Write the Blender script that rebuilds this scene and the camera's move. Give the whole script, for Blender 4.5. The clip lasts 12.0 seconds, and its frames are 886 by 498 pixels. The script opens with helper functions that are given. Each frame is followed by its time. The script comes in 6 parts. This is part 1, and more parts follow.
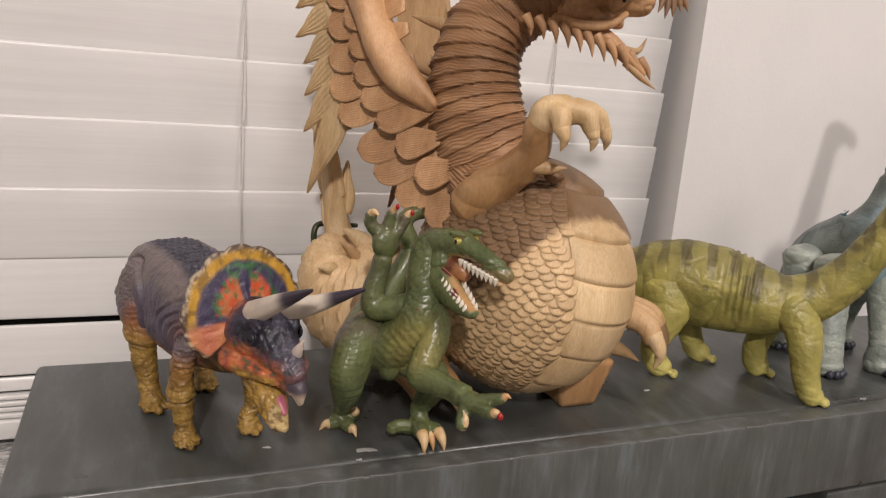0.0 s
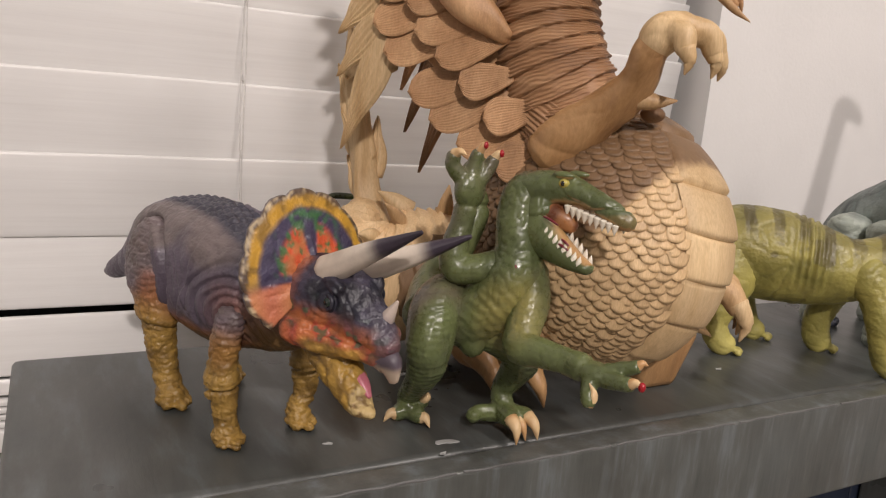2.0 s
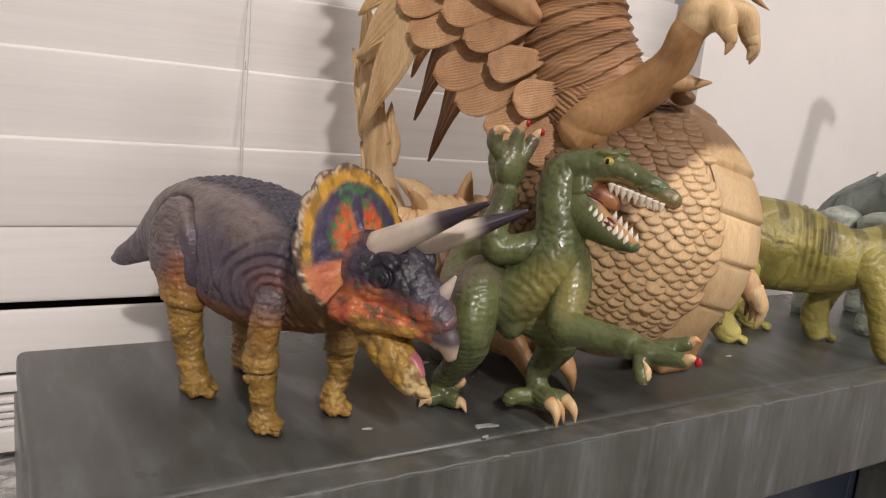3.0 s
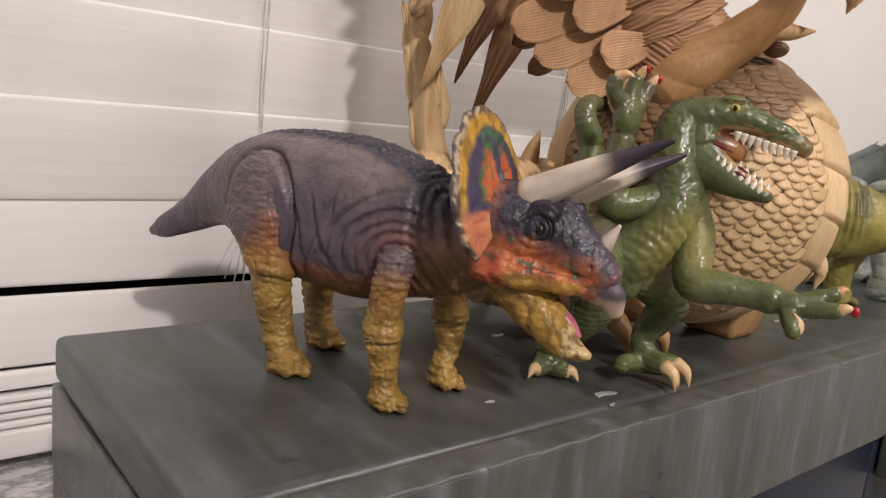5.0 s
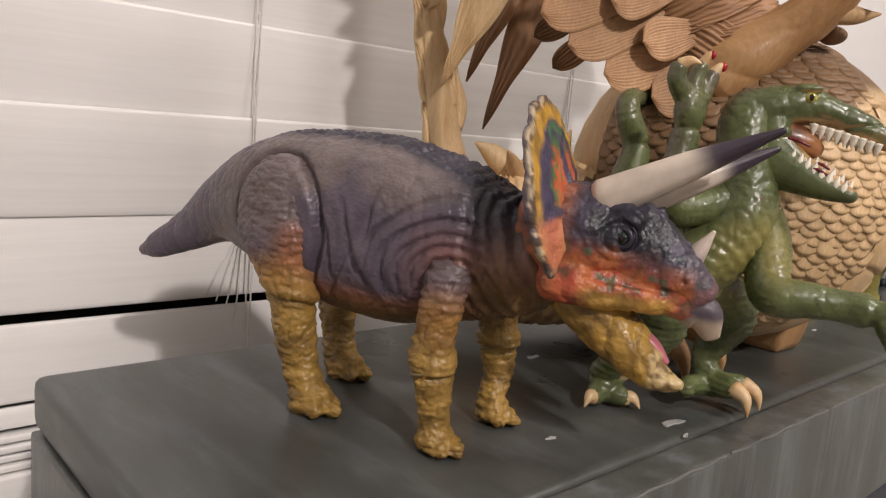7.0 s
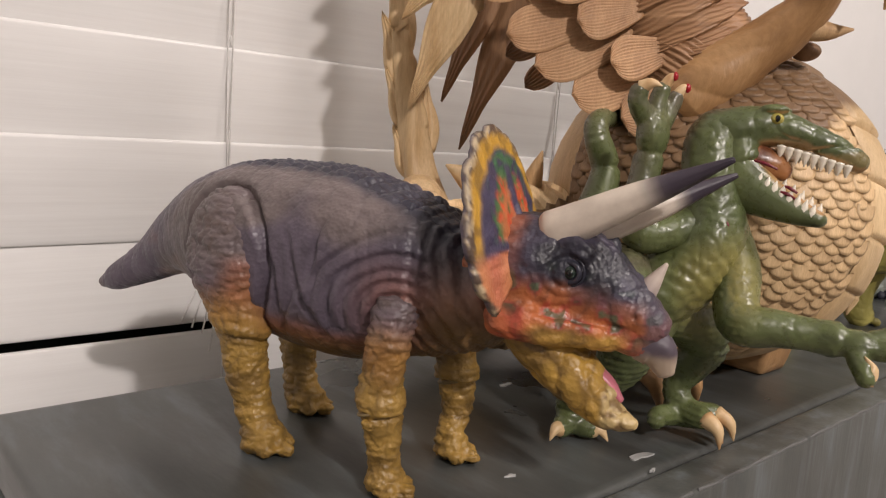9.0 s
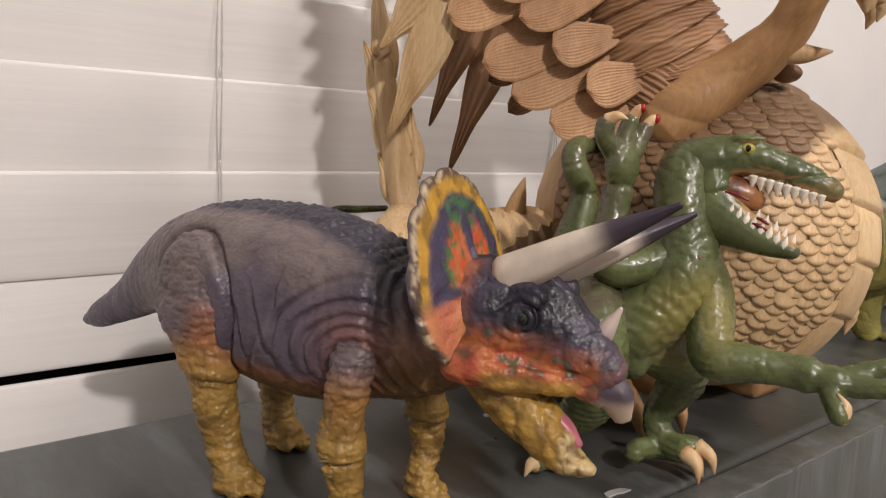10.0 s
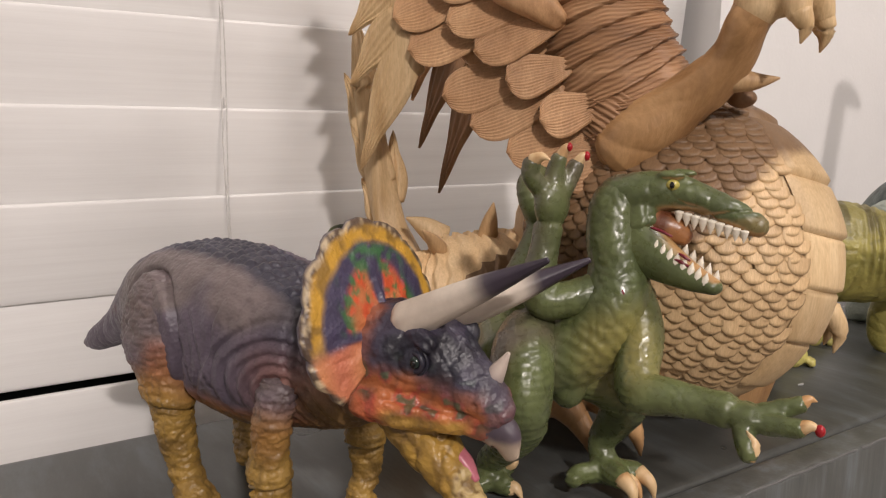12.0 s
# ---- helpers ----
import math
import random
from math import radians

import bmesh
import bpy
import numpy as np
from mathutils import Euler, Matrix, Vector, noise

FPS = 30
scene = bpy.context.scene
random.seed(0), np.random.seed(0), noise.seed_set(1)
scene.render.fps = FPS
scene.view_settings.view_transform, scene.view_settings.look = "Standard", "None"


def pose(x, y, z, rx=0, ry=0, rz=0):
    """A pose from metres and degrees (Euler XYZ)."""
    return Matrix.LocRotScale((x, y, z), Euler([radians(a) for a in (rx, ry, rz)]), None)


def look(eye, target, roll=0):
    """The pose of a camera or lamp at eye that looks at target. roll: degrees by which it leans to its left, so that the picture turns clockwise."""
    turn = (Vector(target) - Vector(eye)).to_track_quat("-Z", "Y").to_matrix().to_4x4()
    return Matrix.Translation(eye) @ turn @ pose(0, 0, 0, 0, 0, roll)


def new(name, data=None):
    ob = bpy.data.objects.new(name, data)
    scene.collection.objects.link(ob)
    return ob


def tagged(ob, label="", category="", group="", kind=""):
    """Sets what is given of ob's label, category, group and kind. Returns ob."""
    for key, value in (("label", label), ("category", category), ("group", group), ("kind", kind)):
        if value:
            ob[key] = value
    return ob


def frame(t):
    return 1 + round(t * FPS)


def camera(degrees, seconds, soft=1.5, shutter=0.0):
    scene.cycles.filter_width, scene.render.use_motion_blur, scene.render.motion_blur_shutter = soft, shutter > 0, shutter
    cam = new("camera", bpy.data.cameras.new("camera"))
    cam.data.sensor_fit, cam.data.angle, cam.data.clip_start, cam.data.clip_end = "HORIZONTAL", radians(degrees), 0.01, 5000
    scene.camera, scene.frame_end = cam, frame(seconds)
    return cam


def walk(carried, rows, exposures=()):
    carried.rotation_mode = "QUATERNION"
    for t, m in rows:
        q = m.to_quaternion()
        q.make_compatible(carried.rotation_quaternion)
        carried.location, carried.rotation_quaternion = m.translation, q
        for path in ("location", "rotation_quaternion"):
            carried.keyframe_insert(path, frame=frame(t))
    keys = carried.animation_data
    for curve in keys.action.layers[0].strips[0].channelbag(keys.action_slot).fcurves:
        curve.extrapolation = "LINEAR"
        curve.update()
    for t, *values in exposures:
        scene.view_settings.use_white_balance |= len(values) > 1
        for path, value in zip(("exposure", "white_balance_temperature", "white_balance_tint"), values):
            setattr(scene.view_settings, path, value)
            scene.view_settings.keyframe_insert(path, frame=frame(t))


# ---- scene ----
cam = camera(61.4, 12.0, soft=1.2)
PATH = [
    (0, (-0.206, 0.057, 0.203), (0.54, 1.857, -0.251), 4.7),
    (0.5, (-0.217, 0.085, 0.188), (0.566, 1.872, -0.253), 4.8),
    (1, (-0.224, 0.111, 0.173), (0.599, 1.883, -0.254), 4.8),
    (1.5, (-0.236, 0.13, 0.161), (0.637, 1.882, -0.254), 4.8),
    (2, (-0.251, 0.141, 0.153), (0.679, 1.866, -0.246), 4.9),
    (2.5, (-0.266, 0.151, 0.143), (0.72, 1.849, -0.239), 5.2),
    (4.5, (-0.328, 0.212, 0.117), (0.884, 1.768, -0.215), 5.7),
    (5, (-0.338, 0.23, 0.107), (0.909, 1.754, -0.241), 5.5),
    (5.5, (-0.349, 0.237, 0.102), (0.93, 1.734, -0.252), 5.2),
    (6, (-0.349, 0.255, 0.098), (0.953, 1.735, -0.241), 5.0),
    (6.5, (-0.34, 0.274, 0.1), (0.979, 1.739, -0.235), 4.8),
    (6.7, (-0.338, 0.278, 0.099), (0.982, 1.745, -0.225), 4.7),
    (8.5, (-0.321, 0.275, 0.105), (0.997, 1.751, -0.193), 4.0),
    (9, (-0.316, 0.272, 0.107), (0.983, 1.765, -0.183), 3.6),
    (9.5, (-0.307, 0.268, 0.112), (0.968, 1.781, -0.176), 3.0),
    (10, (-0.299, 0.261, 0.12), (0.943, 1.802, -0.167), 2.2),
    (10.5, (-0.288, 0.252, 0.129), (0.916, 1.822, -0.163), 1.5),
    (11, (-0.276, 0.241, 0.135), (0.887, 1.84, -0.166), 1.0),
    (11.5, (-0.268, 0.231, 0.141), (0.847, 1.861, -0.173), 0.7),
    (12, (-0.263, 0.221, 0.141), (0.793, 1.887, -0.186), 0.5),
]
walk(cam, [(t, look(eye, target, roll)) for t, eye, target, roll in PATH],
     exposures=((0, -0.08), (2.5, 0.0), (5.5, 0.09), (8.5, 0.10), (10.5, 0.03), (12, 0.03)))

# ---- light ----
world = bpy.data.worlds.new("room_air")
scene.world = world
world.use_nodes = True
world.node_tree.nodes["Background"].inputs[0].default_value = (1.0, 0.86, 0.74, 1)
world.node_tree.nodes["Background"].inputs[1].default_value = 0.02


def lamp(name, kind, place, target, watts, size, colour):
    data = bpy.data.lights.new(name, kind)
    data.energy, data.color = watts, colour
    if kind == "AREA":
        data.shape, data.size = "DISK", size
    else:
        data.shadow_soft_size = size
    ob = new(name, data)
    ob.matrix_world = look(place, target)
    return ob


WARM = (1.0, 0.90, 0.855)
KEY = (-0.58, -1.08, 1.09)
lamp("ceiling_light_key", "AREA", KEY, (0.15, 0.55, 0.05), 20.0, 0.085, WARM)
# made-up soft fill that brightens the right wall and the dragon's right side
lamp("fill_right", "AREA", (0.45, -0.35, 1.24), (0.35, 0.45, 0), 11.0, 0.35, WARM)
# two more made-up fills, added to raise the room's ambient light
lamp("fill_far", "AREA", (1.3, -2.2, 1.24), (1.3, -2.2, -1), 8.0, 0.5, WARM)
lamp("fill_side", "AREA", (-1.6, -1.9, 1.24), (-1.6, -1.9, -1), 5.0, 0.5, WARM)


# ---- materials ----
def srgb(r, g, b):
    return tuple(((v / 255 + 0.055) / 1.055) ** 2.4 if v > 10 else v / 255 / 12.92 for v in (r, g, b))


class Nodes:
    def __init__(self, name, rough=0.5, metal=0.0, coat=0.0):
        self.m = bpy.data.materials.new(name)
        self.m.use_nodes = True
        self.t = self.m.node_tree
        self.b = self.t.nodes["Principled BSDF"]
        self.b.inputs["Roughness"].default_value = rough
        self.b.inputs["Metallic"].default_value = metal
        self.b.inputs["Coat Weight"].default_value = coat
        self.b.inputs["Coat Roughness"].default_value = 0.25

    def add(self, kind, **values):
        n = self.t.nodes.new(kind)
        for key, v in values.items():
            n.inputs[key.replace("_", " ")].default_value = v
        return n

    def link(self, a, b):
        self.t.links.new(a, b)

    def coords(self, scale=(1, 1, 1)):
        c = self.t.nodes.new("ShaderNodeTexCoord")
        mp = self.t.nodes.new("ShaderNodeMapping")
        mp.inputs["Scale"].default_value = scale
        self.link(c.outputs["Object"], mp.inputs["Vector"])
        return mp.outputs["Vector"]

    def noise(self, scale, detail=4, rough=0.6, stretch=(1, 1, 1)):
        n = self.add("ShaderNodeTexNoise", Scale=scale, Detail=detail, Roughness=rough)
        self.link(self.coords(stretch), n.inputs["Vector"])
        return n.outputs["Fac"]

    def ramp(self, fac, stops):
        r = self.t.nodes.new("ShaderNodeValToRGB")
        r.color_ramp.elements[0].position, r.color_ramp.elements[0].color = stops[0][0], (*stops[0][1], 1)
        r.color_ramp.elements[1].position, r.color_ramp.elements[1].color = stops[-1][0], (*stops[-1][1], 1)
        for p, c in stops[1:-1]:
            e = r.color_ramp.elements.new(p)
            e.color = (*c, 1)
        self.link(fac, r.inputs["Fac"])
        return r.outputs["Color"]

    def mix(self, a, b, fac, mode="MIX"):
        n = self.t.nodes.new("ShaderNodeMix")
        n.data_type, n.blend_type = "RGBA", mode
        for sock, v in ((n.inputs[0], fac), (n.inputs[6], a), (n.inputs[7], b)):
            if hasattr(v, "is_linked"):
                self.link(v, sock)
            else:
                sock.default_value = v if isinstance(v, float) else (*v, 1)
        return n.outputs[2]

    def colour(self, sock):
        self.link(sock, self.b.inputs["Base Color"])

    def roughness(self, fac, lo, hi):
        r = self.ramp(fac, [(0.3, (lo,) * 3), (0.7, (hi,) * 3)])
        self.link(r, self.b.inputs["Roughness"])

    def bump(self, fac, strength, distance, previous=None):
        n = self.add("ShaderNodeBump", Strength=strength, Distance=distance)
        self.link(fac, n.inputs["Height"])
        if previous is not None:
            self.link(previous.outputs["Normal"], n.inputs["Normal"])
        self.link(n.outputs["Normal"], self.b.inputs["Normal"])
        return n

    def maths(self, op, a, b=0.0):
        n = self.t.nodes.new("ShaderNodeMath")
        n.operation = op
        for sock, v in ((n.inputs[0], a), (n.inputs[1], b)):
            if hasattr(v, "is_linked"):
                self.link(v, sock)
            else:
                sock.default_value = v
        return n.outputs[0]

    def coil_shade(self):
        """Mask for shade painted on the dragon's coil dome, with a bowed edge."""
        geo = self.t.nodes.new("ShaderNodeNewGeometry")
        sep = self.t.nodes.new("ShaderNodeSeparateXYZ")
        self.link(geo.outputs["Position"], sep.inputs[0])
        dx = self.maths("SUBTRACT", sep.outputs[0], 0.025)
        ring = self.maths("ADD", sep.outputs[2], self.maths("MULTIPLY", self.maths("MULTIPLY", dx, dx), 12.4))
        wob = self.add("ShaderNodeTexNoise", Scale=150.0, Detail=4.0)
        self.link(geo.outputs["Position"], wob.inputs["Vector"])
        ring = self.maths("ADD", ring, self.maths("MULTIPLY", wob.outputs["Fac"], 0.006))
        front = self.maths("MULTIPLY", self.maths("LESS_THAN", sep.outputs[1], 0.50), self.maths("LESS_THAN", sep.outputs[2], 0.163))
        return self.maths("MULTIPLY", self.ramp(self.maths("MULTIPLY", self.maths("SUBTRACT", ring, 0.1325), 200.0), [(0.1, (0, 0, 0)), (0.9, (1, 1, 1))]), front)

    def paint(self):
        a = self.t.nodes.new("ShaderNodeAttribute")
        a.attribute_name = "paint"
        return a.outputs["Color"]


def toy_material(name, rough, grain, depth, coat=0.0, stretch=(1, 1, 1)):
    k = Nodes(name, rough, coat=coat)
    n1 = k.noise(90, 5, 0.6)
    n2 = k.noise(420, 3, 0.6)
    c = k.mix(k.paint(), k.ramp(n1, [(0.3, (0.62, 0.60, 0.60)), (0.6, (1, 1, 1)), (0.8, (1.15, 1.12, 1.08))]), 0.6, "MULTIPLY")
    k.colour(c)
    k.roughness(n2, rough - 0.08, rough + 0.14)
    v = k.add("ShaderNodeTexVoronoi", Scale=grain)
    k.link(k.coords(stretch), v.inputs["Vector"])
    b = k.bump(v.outputs["Distance"], 0.35, depth)
    k.bump(n2, 0.3, depth * 0.8, b)
    return k.m


def wood_material(name, dark, mid, light, stretch=(1, 1, 0.12), rough=0.5, fine=900, shade_tint=None):
    k = Nodes(name, rough)
    n1 = k.noise(60, 6, 0.65, stretch)
    n2 = k.noise(fine, 3, 0.7, stretch)
    n3 = k.noise(18, 3, 0.5)
    c = k.ramp(n1, [(0.25, dark), (0.5, mid), (0.78, light)])
    c = k.mix(c, k.ramp(n2, [(0.3, (0.72, 0.68, 0.62)), (0.65, (1, 1, 1))]), 0.7, "MULTIPLY")
    c = k.mix(c, k.ramp(n3, [(0.3, (0.78, 0.74, 0.70)), (0.65, (1.05, 1.03, 1.0))]), 0.8, "MULTIPLY")
    info = k.t.nodes.new("ShaderNodeObjectInfo")
    c = k.mix(c, k.ramp(info.outputs["Random"], [(0.0, (0.80, 0.77, 0.74)), (1.0, (1.12, 1.1, 1.06))]), 0.7, "MULTIPLY")
    # painted shade: darkens the wood colour inside the coil mask
    if shade_tint is not None:
        c = k.mix(c, k.mix(c, shade_tint, 1.0, "MULTIPLY"), k.coil_shade())
    k.colour(c)
    k.roughness(n1, rough - 0.1, rough + 0.12)
    b = k.bump(n2, 0.35, 0.0006)
    k.bump(n1, 0.25, 0.0012, b)
    return k.m


M_TRI = toy_material("matte_painted_plastic", 0.40, 760, 0.0006)
M_HORN = toy_material("painted_horn_plastic", 0.42, 300, 0.0002, stretch=(1, 1, 0.3))
M_RAPTOR = toy_material("glossy_green_rubber", 0.29, 520, 0.00018)
M_CLAW = toy_material("cream_claw_paint", 0.4, 200, 0.0002)
M_TOOTH = toy_material("white_tooth_paint", 0.25, 200, 0.0001)
M_SAUR = toy_material("lime_green_vinyl", 0.40, 520, 0.0005)
M_BRACH = toy_material("blue_grey_vinyl", 0.42, 480, 0.0007)
M_WOOD = wood_material("light_carved_wood", (0.38, 0.23, 0.12), (0.58, 0.39, 0.21), (0.70, 0.51, 0.31))
M_NECK = wood_material("ringed_brown_wood", (0.19, 0.100, 0.050), (0.38, 0.215, 0.113), (0.55, 0.34, 0.19), (0.12, 0.12, 1.6), 0.5, 620)
M_ARM = wood_material("tan_carved_wood", (0.27, 0.145, 0.066), (0.46, 0.27, 0.125), (0.60, 0.39, 0.20), (1, 0.25, 0.25), 0.38)
# the last value tints the shade painted over the coil
M_SCALE = wood_material("pale_scaled_wood", (0.56, 0.37, 0.19), (0.78, 0.58, 0.345), (0.88, 0.70, 0.46), shade_tint=(0.31, 0.26, 0.235))
M_PALE = wood_material("pale_sapwood", (0.52, 0.35, 0.17), (0.70, 0.52, 0.30), (0.80, 0.63, 0.40), shade_tint=(0.36, 0.30, 0.27))
M_BROWN = wood_material("brown_carved_wood", (0.38, 0.21, 0.105), (0.57, 0.345, 0.185), (0.72, 0.475, 0.275), (1, 1, 0.35))
M_DARK = wood_material("dark_heartwood", (0.17, 0.095, 0.05), (0.28, 0.165, 0.09), (0.38, 0.235, 0.14))


def wall_material(name, colour, scale, depth):
    k = Nodes(name, 0.6)
    n1, n2 = k.noise(6, 4), k.noise(scale, 4)
    k.colour(k.mix(colour, k.ramp(n1, [(0.3, (0.93, 0.93, 0.93)), (0.7, (1, 1, 1))]), 1.0, "MULTIPLY"))
    k.bump(n2, 0.25, depth)
    return k.m


M_WALL = wall_material("white_wall_paint", (0.80, 0.785, 0.77), 260, 0.0008)
M_CEIL = wall_material("ceiling_paint", (0.82, 0.81, 0.79), 120, 0.0008)
M_CARPET = wall_material("beige_carpet", (0.36, 0.31, 0.26), 500, 0.004)


def slat_material():
    k = Nodes("white_slat_vinyl", 0.30)
    n1 = k.noise(160, 5, 0.7, (0.03, 1, 1))
    n2 = k.noise(9, 3)
    c = k.ramp(n1, [(0.3, (0.76, 0.745, 0.73)), (0.7, (0.83, 0.82, 0.805))])
    k.colour(k.mix(c, k.ramp(n2, [(0.3, (0.95, 0.95, 0.95)), (0.7, (1, 1, 1))]), 1.0, "MULTIPLY"))
    k.bump(n1, 0.22, 0.0006)
    return k.m


M_SLAT = slat_material()


def shelf_material(name, stretch, gain=1.0):
    k = Nodes(name, 0.42)
    n1 = k.noise(130, 5, 0.65, stretch)
    n2 = k.noise(14, 4, 0.6)
    n3 = k.noise(700, 3, 0.6, stretch)
    c = k.ramp(n1, [(q, tuple(gain * w for w in t)) for q, t in ((0.28, (0.052, 0.056, 0.053)), (0.52, (0.074, 0.077, 0.073)), (0.74, (0.118, 0.132, 0.140)))])
    c = k.mix(c, k.ramp(n2, [(0.30, (0.55, 0.54, 0.52)), (0.5, (0.95, 0.95, 0.93)), (0.72, (1.2, 1.25, 1.28))]), 0.85, "MULTIPLY")
    k.colour(c)
    k.roughness(n2, 0.24, 0.44)
    b = k.bump(n3, 0.2, 0.0004)
    k.bump(n1, 0.3, 0.0007, b)
    return k.m


M_SHELF_TOP = shelf_material("dark_grey_brushed_paint_top", (0.5, 0.12, 1), 0.9)
# gain lifts the front's colour to stand in for its sheen
M_SHELF_FRONT = shelf_material("dark_grey_brushed_paint_front", (0.8, 0.8, 0.10), 1.3)


def plain(name, colour, rough=0.5, bump=0.0, scale=200):
    k = Nodes(name, rough)
    n = k.noise(scale, 4)
    k.colour(k.mix(colour, k.ramp(n, [(0.3, (0.8, 0.8, 0.8)), (0.7, (1.05, 1.05, 1.05))]), 0.8, "MULTIPLY"))
    if bump:
        k.bump(n, 0.3, bump)
    return k.m


M_NAVY = plain("navy_cabinet_paint", (0.020, 0.028, 0.050), 0.4, 0.0004)
M_WHITE = plain("white_gloss_trim", (0.78, 0.76, 0.74), 0.4)
M_CORD = plain("white_cord", (0.72, 0.70, 0.68), 0.8)
M_NIGHT = plain("night_beyond_glass", (0.006, 0.010, 0.009), 0.15)
M_CHIP = plain("bare_chip", (0.42, 0.42, 0.41), 0.7)
M_WORN = plain("worn_grey_edge", (0.13, 0.13, 0.128), 0.5, 0.0003, 900)
M_NOSTRIL = plain("nostril_shade", (0.012, 0.012, 0.012), 0.8)
M_RED = plain("red_paint", (0.38, 0.012, 0.02), 0.3)
M_PINK = plain("pink_tongue", (0.55, 0.17, 0.22), 0.35)
M_BLACK = plain("black_eye", (0.01, 0.01, 0.01), 0.12)


def marble():
    k = Nodes("white_marble_sill", 0.2)
    n = k.noise(22, 8, 0.75, (1, 2.2, 1))
    k.colour(k.ramp(n, [(0.40, (0.74, 0.73, 0.72)), (0.50, (0.30, 0.30, 0.30)), (0.56, (0.76, 0.75, 0.74))]))
    return k.m


M_MARBLE = marble()

# ---- geometry helpers ----
LATTICE = np.random.RandomState(7).rand(64, 64, 64)


def vnoise(p, scale):
    q = np.asarray(p, float) * scale + 1000.3
    i = np.floor(q).astype(int)
    f = q - i
    f = f * f * (3 - 2 * f)
    out = 0.0
    for dx in (0, 1):
        for dy in (0, 1):
            for dz in (0, 1):
                w = (f[:, 0] if dx else 1 - f[:, 0]) * (f[:, 1] if dy else 1 - f[:, 1]) * (f[:, 2] if dz else 1 - f[:, 2])
                out = out + w * LATTICE[(i[:, 0] + dx) % 64, (i[:, 1] + dy) % 64, (i[:, 2] + dz) % 64]
    return out


def step(a, b, x):
    t = np.clip((x - a) / (b - a), 0, 1)
    return t * t * (3 - 2 * t)


def lerp(a, b, t):
    t = np.asarray(t)[:, None] if np.ndim(t) else t
    return np.asarray(a) * (1 - t) + np.asarray(b) * t


def spline(rows, n):
    """Catmull-Rom through the rows, n samples a piece."""
    r = np.array(rows, float)
    if len(r) == 2:
        return r[0] + (r[1] - r[0]) * np.linspace(0, 1, n * 2)[:, None]
    ext = np.vstack([2 * r[0] - r[1], r, 2 * r[-1] - r[-2]])
    out = []
    for k in range(len(r) - 1):
        a, b, c, d = ext[k:k + 4]
        for t in np.linspace(0, 1, n, endpoint=False):
            out.append(0.5 * (2 * b + (c - a) * t + (2 * a - 5 * b + 4 * c - d) * t * t + (3 * b - a - 3 * c + d) * t ** 3))
    out.append(r[-1])
    return np.array(out)


def tube(rows, n=6, around=20, up=(0, 0, 1), shape=None, cap=0.6):
    """A closed tube through rows (x, y, z, r) or (x, y, z, side r, up r), with rounded ends. shape(u, a, p) gives a radial offset."""
    rows = [r if len(r) == 5 else (*r, r[3]) for r in rows]
    s = spline(rows, n)
    s[:, 3:] = np.maximum(s[:, 3:], 0.0002)
    c = s[:, :3]
    tan = np.gradient(c, axis=0)
    tan /= np.linalg.norm(tan, axis=1)[:, None] + 1e-12
    if cap:
        first = [(*(c[0] - tan[0] * s[0, 3] * cap * k), s[0, 3] * w, s[0, 4] * w) for k, w in ((0.85, 0.5), (0.5, 0.85))]
        last = [(*(c[-1] + tan[-1] * s[-1, 3] * cap * k), s[-1, 3] * w, s[-1, 4] * w) for k, w in ((0.5, 0.85), (0.85, 0.5))]
        s = np.vstack([first, s, last])
        c = s[:, :3]
        tan = np.vstack([tan[:1], tan[:1], tan, tan[-1:], tan[-1:]])
    side = np.cross(tan, np.array(up, float))
    bad = np.linalg.norm(side, axis=1) < 0.15
    side[bad] = np.cross(tan[bad], (0.6, 0.8, 0.0))
    for k in range(1, len(side)):
        if side[k] @ side[k - 1] < 0:
            side[k] = -side[k]
    side /= np.linalg.norm(side, axis=1)[:, None]
    top = np.cross(side, tan)
    a = np.linspace(0, 2 * np.pi, around, endpoint=False)
    ring = c[:, None, :] + side[:, None, :] * (np.cos(a)[None, :, None] * s[:, 3][:, None, None]) + top[:, None, :] * (np.sin(a)[None, :, None] * s[:, 4][:, None, None])
    if shape is not None:
        u = np.linspace(0, 1, len(c))
        out = ring - c[:, None, :]
        out /= np.linalg.norm(out, axis=2)[:, :, None]
        ring = ring + out * shape(u[:, None] + 0 * a[None, :], a[None, :] + 0 * u[:, None], ring)[:, :, None]
    m = len(c)
    v = [tuple(p) for p in ring.reshape(-1, 3)]
    f = []
    for k in range(m - 1):
        for j in range(around):
            j2 = (j + 1) % around
            f.append((k * around + j, k * around + j2, (k + 1) * around + j2, (k + 1) * around + j))
    v.append(tuple(c[0] - tan[0] * s[0, 3] * 0.3))
    v.append(tuple(c[-1] + tan[-1] * s[-1, 3] * 0.3))
    for j in range(around):
        j2 = (j + 1) % around
        f.append((j2, j, len(v) - 2))
        f.append(((m - 1) * around + j, (m - 1) * around + j2, len(v) - 1))
    return v, f


def ball(c, r, seg=16, turn=None):
    r = (r, r, r) if np.ndim(r) == 0 else r
    v, f = tube([(0, 0, -0.94, 0.34), (0, 0, -0.7, 0.71), (0, 0, -0.35, 0.93), (0, 0, 0, 1), (0, 0, 0.35, 0.93), (0, 0, 0.7, 0.71), (0, 0, 0.94, 0.34)], 2, seg, (0, 1, 0), cap=0.15)
    p = np.array(v) * np.array(r)
    if turn is not None:
        p = p @ np.array(Euler([radians(x) for x in turn]).to_matrix()).T
    return [tuple(q) for q in p + np.array(c)], f


